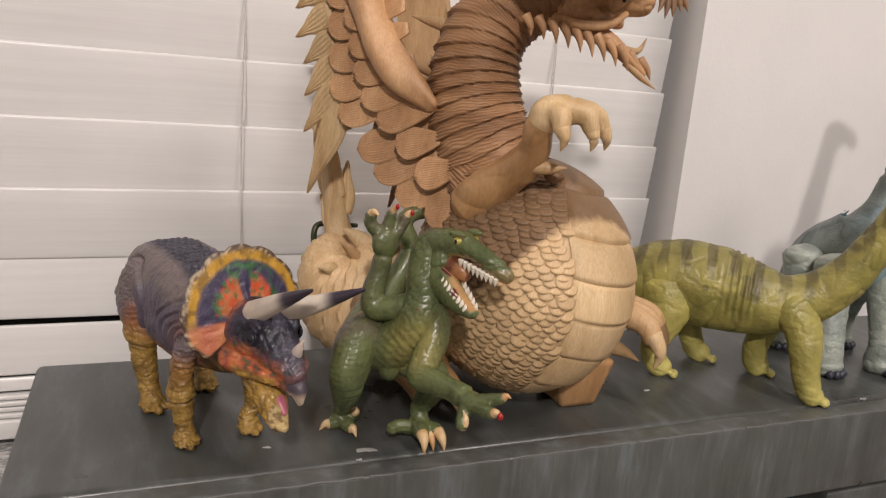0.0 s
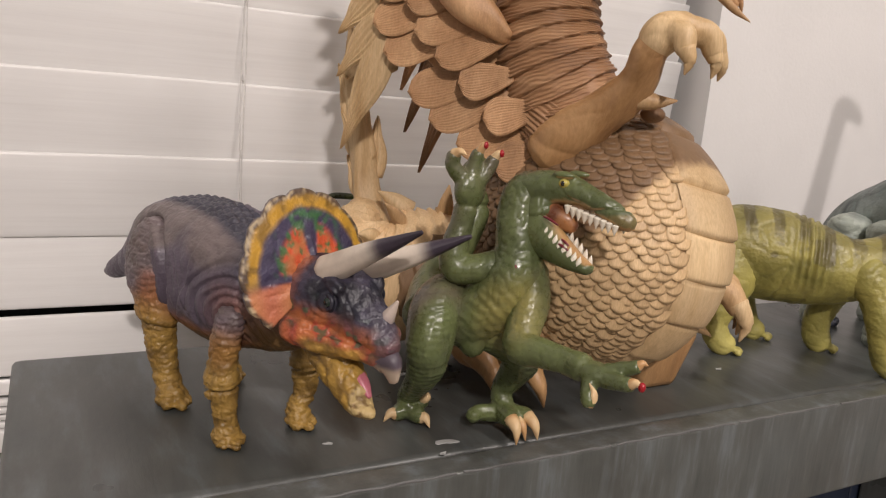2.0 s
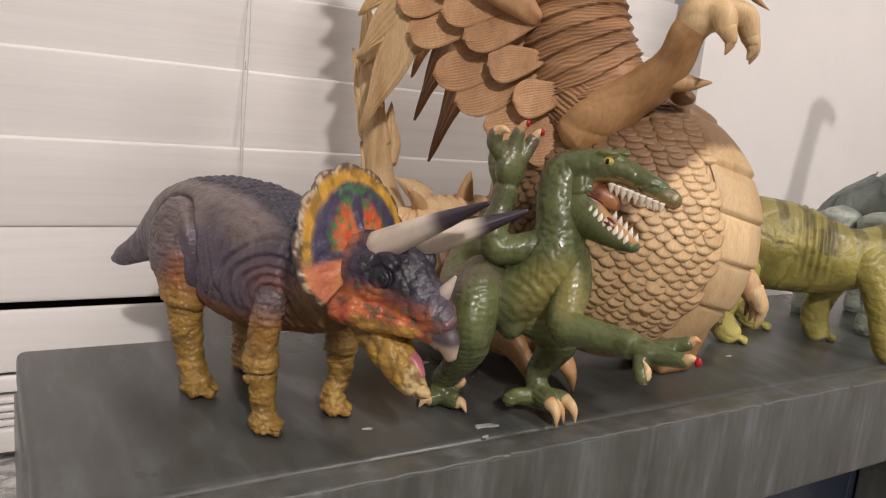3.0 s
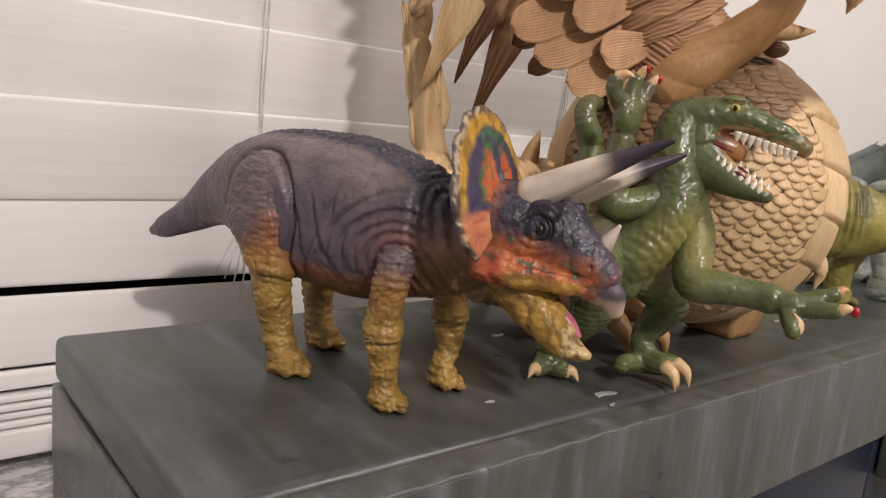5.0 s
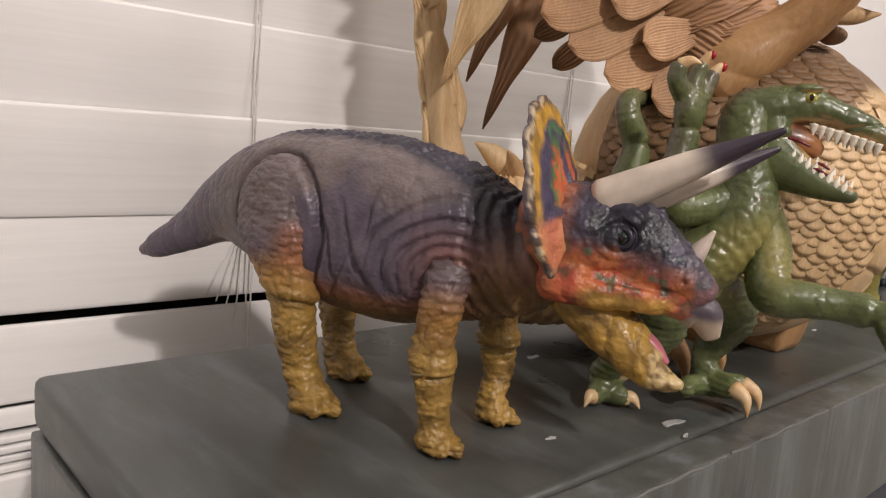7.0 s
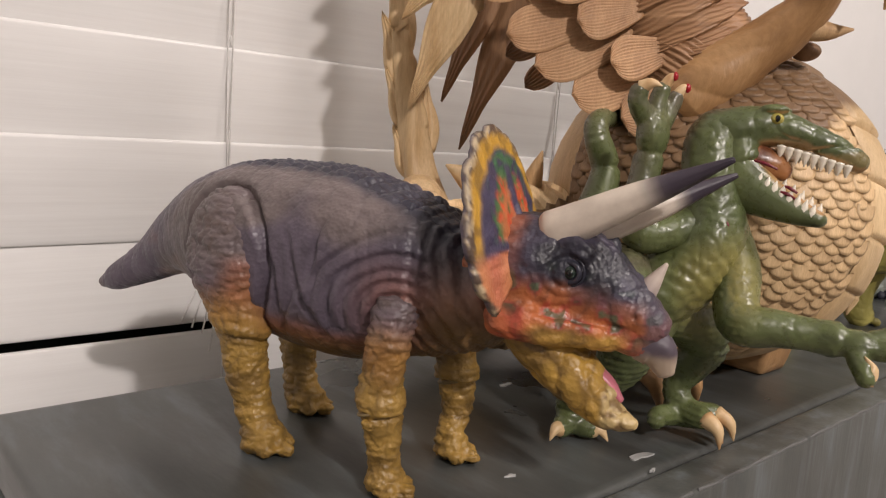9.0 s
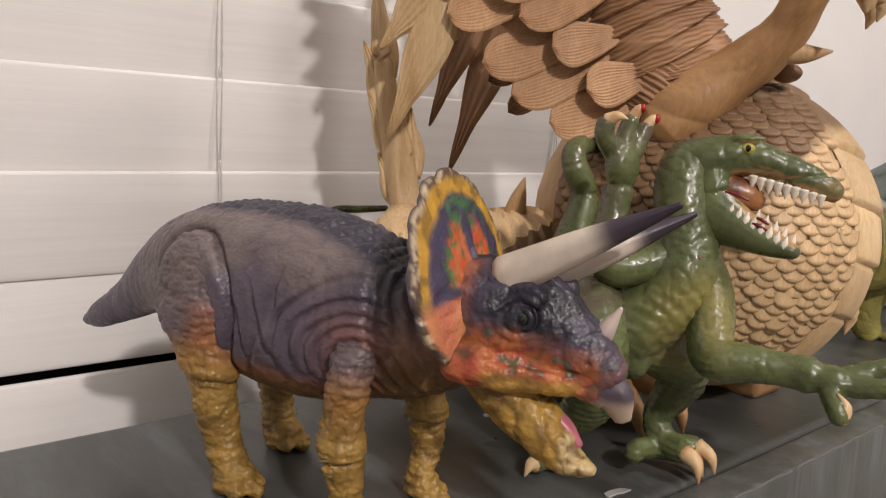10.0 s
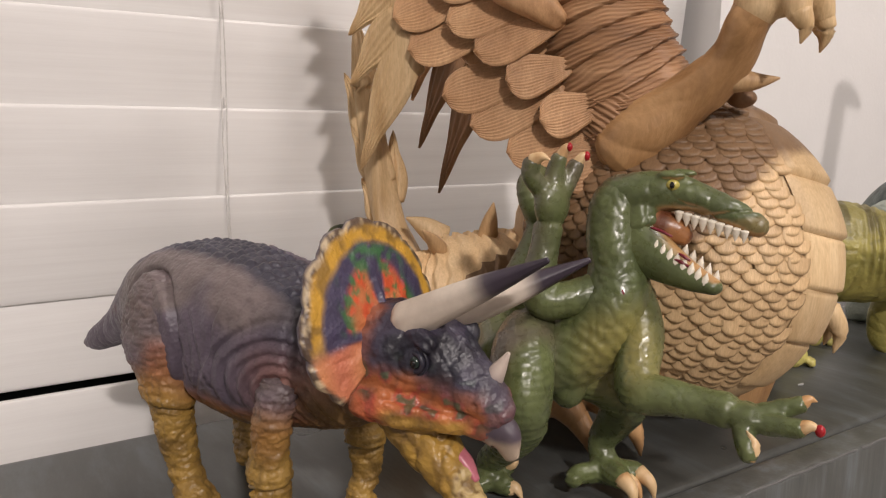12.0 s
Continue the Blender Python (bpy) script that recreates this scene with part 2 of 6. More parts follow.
def cone(a, b, r, around=8, bend=(0, 0, 0)):
    a, b = np.array(a, float), np.array(b, float)
    m = (a + b) / 2 + np.array(bend)
    return tube([(*a, r), (*m, r * 0.66), (*b, r * 0.08)], 4, around, cap=0.2)


def join(*pieces):
    v, f = [], []
    for pv, pf in pieces:
        o = len(v)
        v += list(pv)
        f += [tuple(i + o for i in q) for q in pf]
    return v, f


def box(x0, x1, y0, y1, z0, z1, bevel=0.0, seg=2):
    bm = bmesh.new()
    bmesh.ops.create_cube(bm, size=1)
    for w in bm.verts:
        w.co = Vector(((x0 + x1) / 2 + w.co.x * (x1 - x0), (y0 + y1) / 2 + w.co.y * (y1 - y0), (z0 + z1) / 2 + w.co.z * (z1 - z0)))
    if bevel:
        bmesh.ops.bevel(bm, geom=list(bm.edges), offset=bevel, segments=seg, affect="EDGES", profile=0.6)
    bm.verts.index_update()
    out = [tuple(w.co) for w in bm.verts], [tuple(w.index for w in q.verts) for q in bm.faces]
    bm.free()
    return out


def mesh_of(name, geo, smooth=True):
    me = bpy.data.meshes.new(name)
    me.from_pydata(geo[0], [], geo[1])
    me.validate()
    bm = bmesh.new()
    bm.from_mesh(me)
    bmesh.ops.recalc_face_normals(bm, faces=list(bm.faces))
    bm.to_mesh(me)
    bm.free()
    if smooth:
        me.polygons.foreach_set("use_smooth", [True] * len(me.polygons))
    return me


def arrays(me):
    p = np.empty(len(me.vertices) * 3, np.float32)
    me.vertices.foreach_get("co", p)
    n = np.empty(len(me.vertices) * 3, np.float32)
    me.vertices.foreach_get("normal", n)
    return p.reshape(-1, 3).astype(float), n.reshape(-1, 3).astype(float)


def fuse(name, geo, voxel=0.0011, rounds=4):
    """One closed skin over overlapping pieces."""
    tmp = new(name + "_lump", mesh_of(name + "_lump", geo))
    r = tmp.modifiers.new("skin", "REMESH")
    r.mode, r.voxel_size, r.adaptivity = "VOXEL", voxel, 0.0
    if rounds:
        sm = tmp.modifiers.new("soften", "SMOOTH")
        sm.factor, sm.iterations = 0.5, rounds
    dg = bpy.context.evaluated_depsgraph_get()
    dg.update()
    me = bpy.data.meshes.new_from_object(tmp.evaluated_get(dg))
    old = tmp.data
    bpy.data.objects.remove(tmp)
    bpy.data.meshes.remove(old)
    me.name = name
    me.polygons.foreach_set("use_smooth", [True] * len(me.polygons))
    return me


def relief(me, fn):
    p, n = arrays(me)
    p = p + n * np.asarray(fn(p, n))[:, None]
    me.vertices.foreach_set("co", p.astype(np.float32).ravel())
    me.update()


def colour(me, fn):
    p, n = arrays(me)
    c = np.ones((len(p), 4), np.float32)
    col = fn(p, n) if callable(fn) else fn
    c[:, :3] = np.clip(col, 0, 1)
    att = me.color_attributes.new("paint", "FLOAT_COLOR", "POINT")
    att.data.foreach_set("color", c.ravel())


def thing(name, place, label, category, group=""):
    ob = new(name)
    ob.empty_display_size = 0.01
    ob.location = place
    ob["base"] = list(place)
    return tagged(ob, label, category, group)


def part(name, geo, mat, parent, label="", smooth=True, turn=None):
    """A mesh in world metres as one part under a thing or a part. turn: the world matrix by which geo was placed."""
    me = geo if isinstance(geo, bpy.types.Mesh) else mesh_of(name, geo, smooth)
    me.name = name
    ob = new(name, me)
    if mat is not None:
        me.materials.clear()
        me.materials.append(mat)
    top = parent
    while top.parent:
        top = top.parent
    base = Vector(top["base"]) if "base" in top else Vector((0, 0, 0))
    me.transform(Matrix.Translation(-base))
    ob.parent = parent
    return tagged(ob, label) if label else ob


def setting(name, geo, mat, label, category, smooth=False):
    me = mesh_of(name, geo, smooth)
    me.materials.append(mat)
    return tagged(new(name, me), label, category, kind="structure")


# ---- the room ----
def room():
    setting("wall_north", join(box(0.289, 2.2, 0.653, 0.80, -1.2, 1.3), box(-2.2, -1.05, 0.653, 0.80, -1.2, 1.3),
                               box(-1.05, 0.289, 0.653, 0.80, -1.2, -0.135), box(-1.05, 0.289, 0.653, 0.80, 1.0, 1.3)),
            M_WALL, "plain white painted wall with a window recess", "wall")
    # unseen walls, floor and ceiling, added to bounce the lamps' light
    setting("wall_west", box(-2.35, -2.2, -3.0, 0.80, -1.2, 1.3), M_WALL, "plain white painted wall", "wall")
    setting("wall_east", box(2.2, 2.35, -3.0, 0.80, -1.2, 1.3), M_WALL, "plain white painted wall", "wall")
    setting("wall_south", box(-2.35, 2.35, -3.15, -3.0, -1.2, 1.3), M_WALL, "plain white painted wall", "wall")
    setting("floor", box(-2.35, 2.35, -3.15, 0.80, -1.3, -1.2), M_CARPET, "unseen beige carpeted floor, added for bounce light", "floor")
    setting("ceiling", box(-2.35, 2.35, -3.15, 0.80, 1.3, 1.4), M_CEIL, "unseen white painted ceiling, added for bounce light", "ceiling")
    win = new("window_1")
    win["base"] = [0, 0, 0]
    tagged(win, "dark window pane at night behind closed blinds", "window", kind="structure")
    part("pane", box(-1.05, 0.289, 0.765, 0.775, -0.115, 1.0), M_NIGHT, win, "dark glass at night", smooth=False)
    part("window_sill", box(-1.05, 0.289, 0.640, 0.765, -0.135, -0.115, 0.003), M_MARBLE, win, "white veined marble sill", smooth=False)


room()


# ---- the blinds ----
PITCH, BLIND_Y, END_W, END_E = 0.0522, 0.683, -1.02, 0.272


def slat(x0, x1, z0, z1, lean):
    """A closed slat: lower edge at BLIND_Y, upper edge set back by lean (minus: proud), slightly crowned."""
    v, f = [], []
    n, th = 9, 0.0028
    front = ((0.0, 0.55), (0.015, 0.90), (0.05, 1.0), (0.35, 1.0), (0.65, 1.0), (0.962, 1.0), (0.976, 0.88), (0.988, 0.62), (0.996, 0.25), (1.0, -0.3))
    for x in np.linspace(x0, x1, 24):
        sag = 0.0004 * math.sin(x * 9 + z0 * 40)
        for t, e in front:
            bow = 0.00035 * math.sin(math.pi * t)
            v.append((x, BLIND_Y + lean * t - bow - th * e / 2, z0 + (z1 - z0) * t + sag))
        for t, e in front[::-1]:
            bow = 0.00012 * math.sin(math.pi * t)
            v.append((x, BLIND_Y + lean * t - bow + th * max(e, 0.45) / 2, z0 + (z1 - z0) * t + sag))
    m = 2 * (n + 1)
    for i in range(23):
        for j in range(m):
            f.append((i * m + j, i * m + (j + 1) % m, (i + 1) * m + (j + 1) % m, (i + 1) * m + j))
    f.append(tuple(range(m)))
    f.append(tuple(23 * m + j for j in range(m - 1, -1, -1)))
    return v, f


def blinds():
    root = thing("window_blind", (0, BLIND_Y, -0.11), "closed white faux-wood venetian blind with wide slats", "window blind")
    for k in range(18):
        z = 0.0457 + PITCH * k
        part("slat", slat(END_W, END_E, z - 0.0040, z + PITCH - 0.0002, -0.0062), M_SLAT, root)
    part("slat", slat(END_W, END_E, -0.0065, 0.0440, 0.0014), M_SLAT, root)
    part("slat", slat(END_W, END_E, -0.0530, -0.0125, 0.0014), M_SLAT, root)
    part("slat", slat(END_W, END_E, -0.0660, -0.0552, 0.0012), M_SLAT, root)
    for k in range(4):
        z = -0.0722 - 0.0050 * k
        part("slat", box(END_W, END_E, BLIND_Y - 0.004 - 0.001 * (k % 2), BLIND_Y + 0.05, z, z + 0.0036, 0.0009), M_SLAT, root)
    part("bottom_rail", box(END_W, END_E, BLIND_Y - 0.007, BLIND_Y + 0.048, -0.1045, -0.0885, 0.002), M_SLAT, root, "thick white bottom rail")
    for x in (-0.131, 0.145, -0.62):
        for dx, dy in ((-0.0011, 0.0), (0.0009, -0.0005)):
            rows = [(x + dx + 0.0006 * math.sin(z * 40 + dx * 900), BLIND_Y - 0.0086 + dy, z, 0.00048) for z in np.linspace(-0.09, 0.98, 30)]
            part("ladder_cord", tube(rows, 2, 6), M_CORD, root)
        for k in range(18):
            z = 0.0457 + PITCH * k
            part("cord_knot", ball((x - 0.0003, BLIND_Y - 0.0090, z + 0.004), (0.0008, 0.0008, 0.0026), 8), M_CORD, root)
    for k, (dx, drop) in enumerate(((-0.006, 0.0), (-0.010, 0.004), (-0.003, -0.012), (-0.014, 0.008))):
        rows = [(-0.131, BLIND_Y - 0.0086, 0.055, 0.0005), (-0.133 + dx * 0.4, BLIND_Y - 0.006, 0.03, 0.0005), (-0.134 + dx, BLIND_Y - 0.006, 0.005 + drop, 0.0005), (-0.135 + dx * 1.5, BLIND_Y - 0.006, -0.012 + drop, 0.0005)]
        part("lift_cord", tube(rows, 5, 6), M_CORD, root)


blinds()


# ---- the shelf ----
def shelf():
    root = thing("mantel_shelf", (0, 0.45, -0.06), "dark grey brush-painted wooden mantel shelf with worn edges", "shelf")
    E = 0.95
    part("top_board", box(-0.2705, E, 0.4036, 0.568, -0.0195, 0.0, 0.0045, 3), M_SHELF_TOP, root)
    part("front_board", box(-0.2705, E, 0.3870, 0.4024, -0.0580, -0.0002, 0.0020, 3), M_SHELF_FRONT, root)
    part("end_board", box(-0.2715, -0.2530, 0.4034, 0.5670, -0.0580, -0.0207, 0.0015, 2), M_SHELF_FRONT, root)
    part("underside_board", box(-0.2530, E, 0.4034, 0.5670, -0.0575, -0.0200), M_SHELF_TOP, root, smooth=False)
    part("support", box(-0.2710, -0.10, 0.470, 0.5665, -1.2, -0.0584, 0.001, 1), M_SHELF_FRONT, root, "grey painted support under the end")
    rnd = random.Random(5)
    for x, y, w in ((-0.094, 0.413, 0.0060), (-0.081, 0.494, 0.0055), (-0.1, 0.404, 0.002), (0.275, 0.405, 0.003), (0.12, 0.45, 0.003), (-0.145, 0.428, 0.003)):
        pts = []
        for k in range(9):
            a = 2 * math.pi * k / 9
            r = w * rnd.uniform(0.30, 1.1)
            pts.append((x + math.cos(a) * r - math.sin(a) * r * 0.25, y + math.sin(a) * r * 0.38, 0.0006))
        part("paint_chip", (pts + [(p[0], p[1], -0.0004) for p in pts], [tuple(range(9)), tuple(range(17, 8, -1))] + [(k, k + 9, (k + 1) % 9 + 9, (k + 1) % 9) for k in range(9)]), M_CHIP, root, "chipped paint", smooth=False)
    for x0 in np.arange(-0.265, 0.60, 0.083):
        n = 14
        rows = [(x0 + 0.079 * k / n, 0.38755, -0.00075 + 0.0003 * math.sin(x0 * 50 + k * 1.7), 0.00035 + 0.0003 * abs(math.sin(k * 2.1 + x0 * 31)), 0.0005 + 0.0003 * abs(math.sin(k * 1.3 + x0 * 17))) for k in range(n + 1)]
        part("worn_edge", tube(rows, 2, 8), M_WORN, root, "paint worn pale along the edge")
    base = thing("white_surround", (-0.05, 0.45, -1.2), "white painted surround block under the shelf", "fireplace surround")
    part("block", box(-0.09, 0.012, 0.402, 0.466, -1.2, -0.0650, 0.002), M_WHITE, base)
    part("ledge", box(-0.09, 0.022, 0.394, 0.466, -0.0645, -0.0585, 0.001), M_WHITE, base)
    cab = thing("navy_cabinet", (0.4, 0.45, -1.2), "dark navy painted cabinet front under the shelf", "cabinet")
    part("door", box(0.024, 0.232, 0.420, 0.56, -1.2, -0.0590, 0.001), M_NAVY, cab)
    part("door", box(0.234, 0.60, 0.420, 0.56, -1.2, -0.0590, 0.001), M_NAVY, cab)
    part("block", box(0.240, 0.95, 0.389, 0.4185, -0.12, -0.0615, 0.002), M_SHELF_FRONT, cab, "dark grey rail under the shelf")


shelf()


# ---- the horned dinosaur ----
TRI = Matrix(((0.316, 0.949, 0, -0.1775), (-0.949, 0.316, 0, 0.4745), (0, 0, 1, 0), (0, 0, 0, 1)))
TRI_M = np.array(TRI)


def placed(geo):
    p = np.array(geo[0]) @ TRI_M[:3, :3].T + TRI_M[:3, 3]
    return [tuple(q) for q in p], geo[1]


def placed_mesh(me):
    me.transform(TRI)
    return me


GREY, PURPLE, DARKBLUE = srgb(116, 104, 103), srgb(93, 84, 102), srgb(50, 51, 66)
OCHRE, OCHRE_D, ORANGE = srgb(166, 132, 66), srgb(112, 86, 44), srgb(188, 112, 68)
RED, YELLOW, GREEN, CREAM = srgb(182, 86, 64), srgb(184, 146, 68), srgb(66, 98, 68), srgb(218, 204, 176)


def wrinkle(p, scale, amount, stretch=(1, 1, 1)):
    q = p * np.array(stretch)
    w = q + 0.010 * np.stack([vnoise(p, 70), vnoise(p + 9, 70), vnoise(p + 21, 70)], 1)
    a = 1 - np.abs(2 * vnoise(w, scale) - 1)
    return -amount * a ** 5 + amount * 0.5 * (vnoise(q, scale * 2.3) - 0.5)


def crease_shade(p, scale, stretch=(1, 1, 1)):
    """Shade painted as dark colour into the creases of wrinkle()."""
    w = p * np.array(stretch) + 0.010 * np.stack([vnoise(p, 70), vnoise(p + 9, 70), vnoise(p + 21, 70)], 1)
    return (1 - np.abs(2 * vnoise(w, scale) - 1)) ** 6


def tri_body_paint(p, n):
    x, z = p[:, 0], p[:, 2]
    nz = vnoise(p, 55)
    c = lerp(GREY, PURPLE, step(0.4, 0.65, nz) * 0.75)
    belly = step(0.052, 0.042, z + 0.010 * (nz - 0.5)) * step(-0.050, -0.030, x)
    front = step(0.012, 0.034, x + 0.012 * (nz - 0.5)) * step(0.078, 0.058, z)
    c = lerp(c, ORANGE, np.clip(belly * 0.62 + front * 0.35, 0, 0.72))
    c = lerp(c, OCHRE_D, np.clip(step(0.048, 0.037, z) * step(-0.075, -0.055, x) * 0.9 + step(0.022, 0.044, x) * step(0.068, 0.050, z) * 0.9, 0, 0.9))
    ridge = step(0.014, 0.009, np.abs(p[:, 1]) + 0.004 * (nz - 0.5)) * step(-0.062, -0.045, x) * step(0.066, 0.080, z)
    c = lerp(c, DARKBLUE, ridge * 0.9)
    c = lerp(c, DARKBLUE, step(0.018, 0.036, x) * step(0.060, 0.078, z) * 0.75)
    c = lerp(c, srgb(48, 44, 50), crease_shade(p, 150, (1.4, 1, 0.6)) * 0.28)
    return lerp(c, srgb(150, 108, 92), step(0.45, 0.7, vnoise(p, 120)) * step(-0.062, -0.072, x) * step(-0.095, -0.08, x) * 0.4)


def tri_body_relief(p, n):
    x, y, z = p[:, 0], p[:, 1], p[:, 2]
    d = wrinkle(p, 150, 0.00035, (1.4, 1, 0.6)) + wrinkle(p, 320, 0.00025)
    side = step(0.010, 0.020, np.abs(y))
    wob = vnoise(p, 75) - 0.5
    # folds that bow over the shoulder
    r = np.hypot(x - 0.031, (z - 0.049) * 0.95) + 0.0045 * wob
    for k, rk in enumerate((0.0120, 0.0158, 0.0196, 0.0245, 0.0305)):
        reach = step(0.30, 0.55, vnoise(p + 3.1 * k, 38)) * 0.6 + 0.4
        d += side * reach * step(0.046, 0.054, z) * step(0.050, 0.040, x) * (-0.0013 * np.exp(-((r - rk) / 0.00075) ** 2) + 0.0006 * np.exp(-((r - rk - 0.0018) / 0.0013) ** 2))
    # loose creases on the flank
    for x0, lean, z0, zr in ((-0.0130, -0.25, 0.060, 0.013), (-0.0040, -0.40, 0.066, 0.011), (0.0035, 0.30, 0.072, 0.010), (-0.0080, 0.55, 0.050, 0.009), (0.0015, -0.55, 0.052, 0.010), (-0.0190, -0.15, 0.054, 0.012)):
        line = x - x0 - lean * (z - z0) + 0.007 * wob
        near = np.exp(-((z - z0) / zr) ** 4) * side
        d += near * (-0.0012 * np.exp(-(line / 0.0009) ** 2) + 0.0008 * np.exp(-((line - 0.0026) / 0.0020) ** 2))
    d += 0.0012 * (vnoise(p, 48) - 0.5) * side
    d += 0.0006 * np.sin(2 * np.pi * (x + 0.25 * z + 0.006 * vnoise(p, 90)) / 0.0050) * step(0.026, 0.036, x)
    d -= 0.0034 * np.exp(-((np.hypot(x + 0.036, (z - 0.064) * 0.85) - 0.0205) / 0.0014) ** 2) * side * step(0.045, 0.055, z)
    d += 0.0016 * step(0.0215, 0.017, np.hypot(x + 0.036, (z - 0.064) * 0.85)) * side
    ridge = step(0.017, 0.010, np.abs(y - 0.002)) * step(-0.056, -0.040, x) * step(0.072, 0.084, z)
    sx, sy = x + 0.0022 * (vnoise(p, 130) - 0.5), y + 0.0018 * (vnoise(p + 5, 130) - 0.5)
    plates = np.abs(np.sin(np.pi * sx / 0.0056)) ** 0.5 * np.abs(np.sin(np.pi * (sy + 0.0019 + 0.0019 * (np.floor(sx / 0.0056) % 2)) / 0.0040)) ** 0.5
    return d + ridge * (0.0017 * plates * (0.5 + vnoise(p + 11, 190)) - 0.0005)


def tri_leg_paint(top):
    def fn(p, n):
        z = p[:, 2] + 0.008 * (vnoise(p, 80) - 0.5)
        hind = (p[:, 0] < 0) * 1.0
        c = lerp(OCHRE, OCHRE_D, step(0.45, 0.8, vnoise(p * (1, 1, 2.5), 90)) * 0.6)
        c = lerp(c, ORANGE, step(top - 0.018, top - 0.006, z) * 0.30)
        c = lerp(c, PURPLE, step(top - 0.013, top + 0.006, z + 0.010 * (vnoise(p + 3, 60) - 0.5)) * 0.92)
        c = lerp(c, GREY, step(top, top + 0.012, z) * 0.8)
        patch = hind * step(-0.031, -0.022, p[:, 0] + 0.008 * (vnoise(p + 8, 70) - 0.5)) * step(top + 0.016, top + 0.006, z) * step(top - 0.010, top - 0.002, z)
        c = lerp(c, ORANGE, patch * 0.4)
        c = lerp(c, srgb(76, 58, 34), crease_shade(p, 190, (0.6, 0.6, 1.5)) * 0.45)
        return lerp(c, OCHRE_D, step(0.004, 0.001, p[:, 2]) * 0.6)
    return fn


def tri_leg_relief(p, n):
    fold = np.sin(2 * np.pi * (p[:, 2] + 0.0045 * vnoise(p, 80)) / 0.0036)
    zk = p[:, 2] + 0.0030 * (vnoise(p, 90) - 0.5) - np.where(p[:, 0] < 0, 0.0405 - 0.25 * (p[:, 0] + 0.03), 0.0265)
    knee = -0.0013 * np.exp(-(zk / 0.0007) ** 2) + 0.0010 * step(0.0, 0.0012, zk) * step(0.008, 0.003, zk)
    return knee + wrinkle(p, 210, 0.0007, (0.6, 0.6, 1.5)) + wrinkle(p, 420, 0.0006, (0.7, 0.7, 1.6)) + 0.00025 * fold * step(0.4, 0.65, vnoise(p + 7, 75))


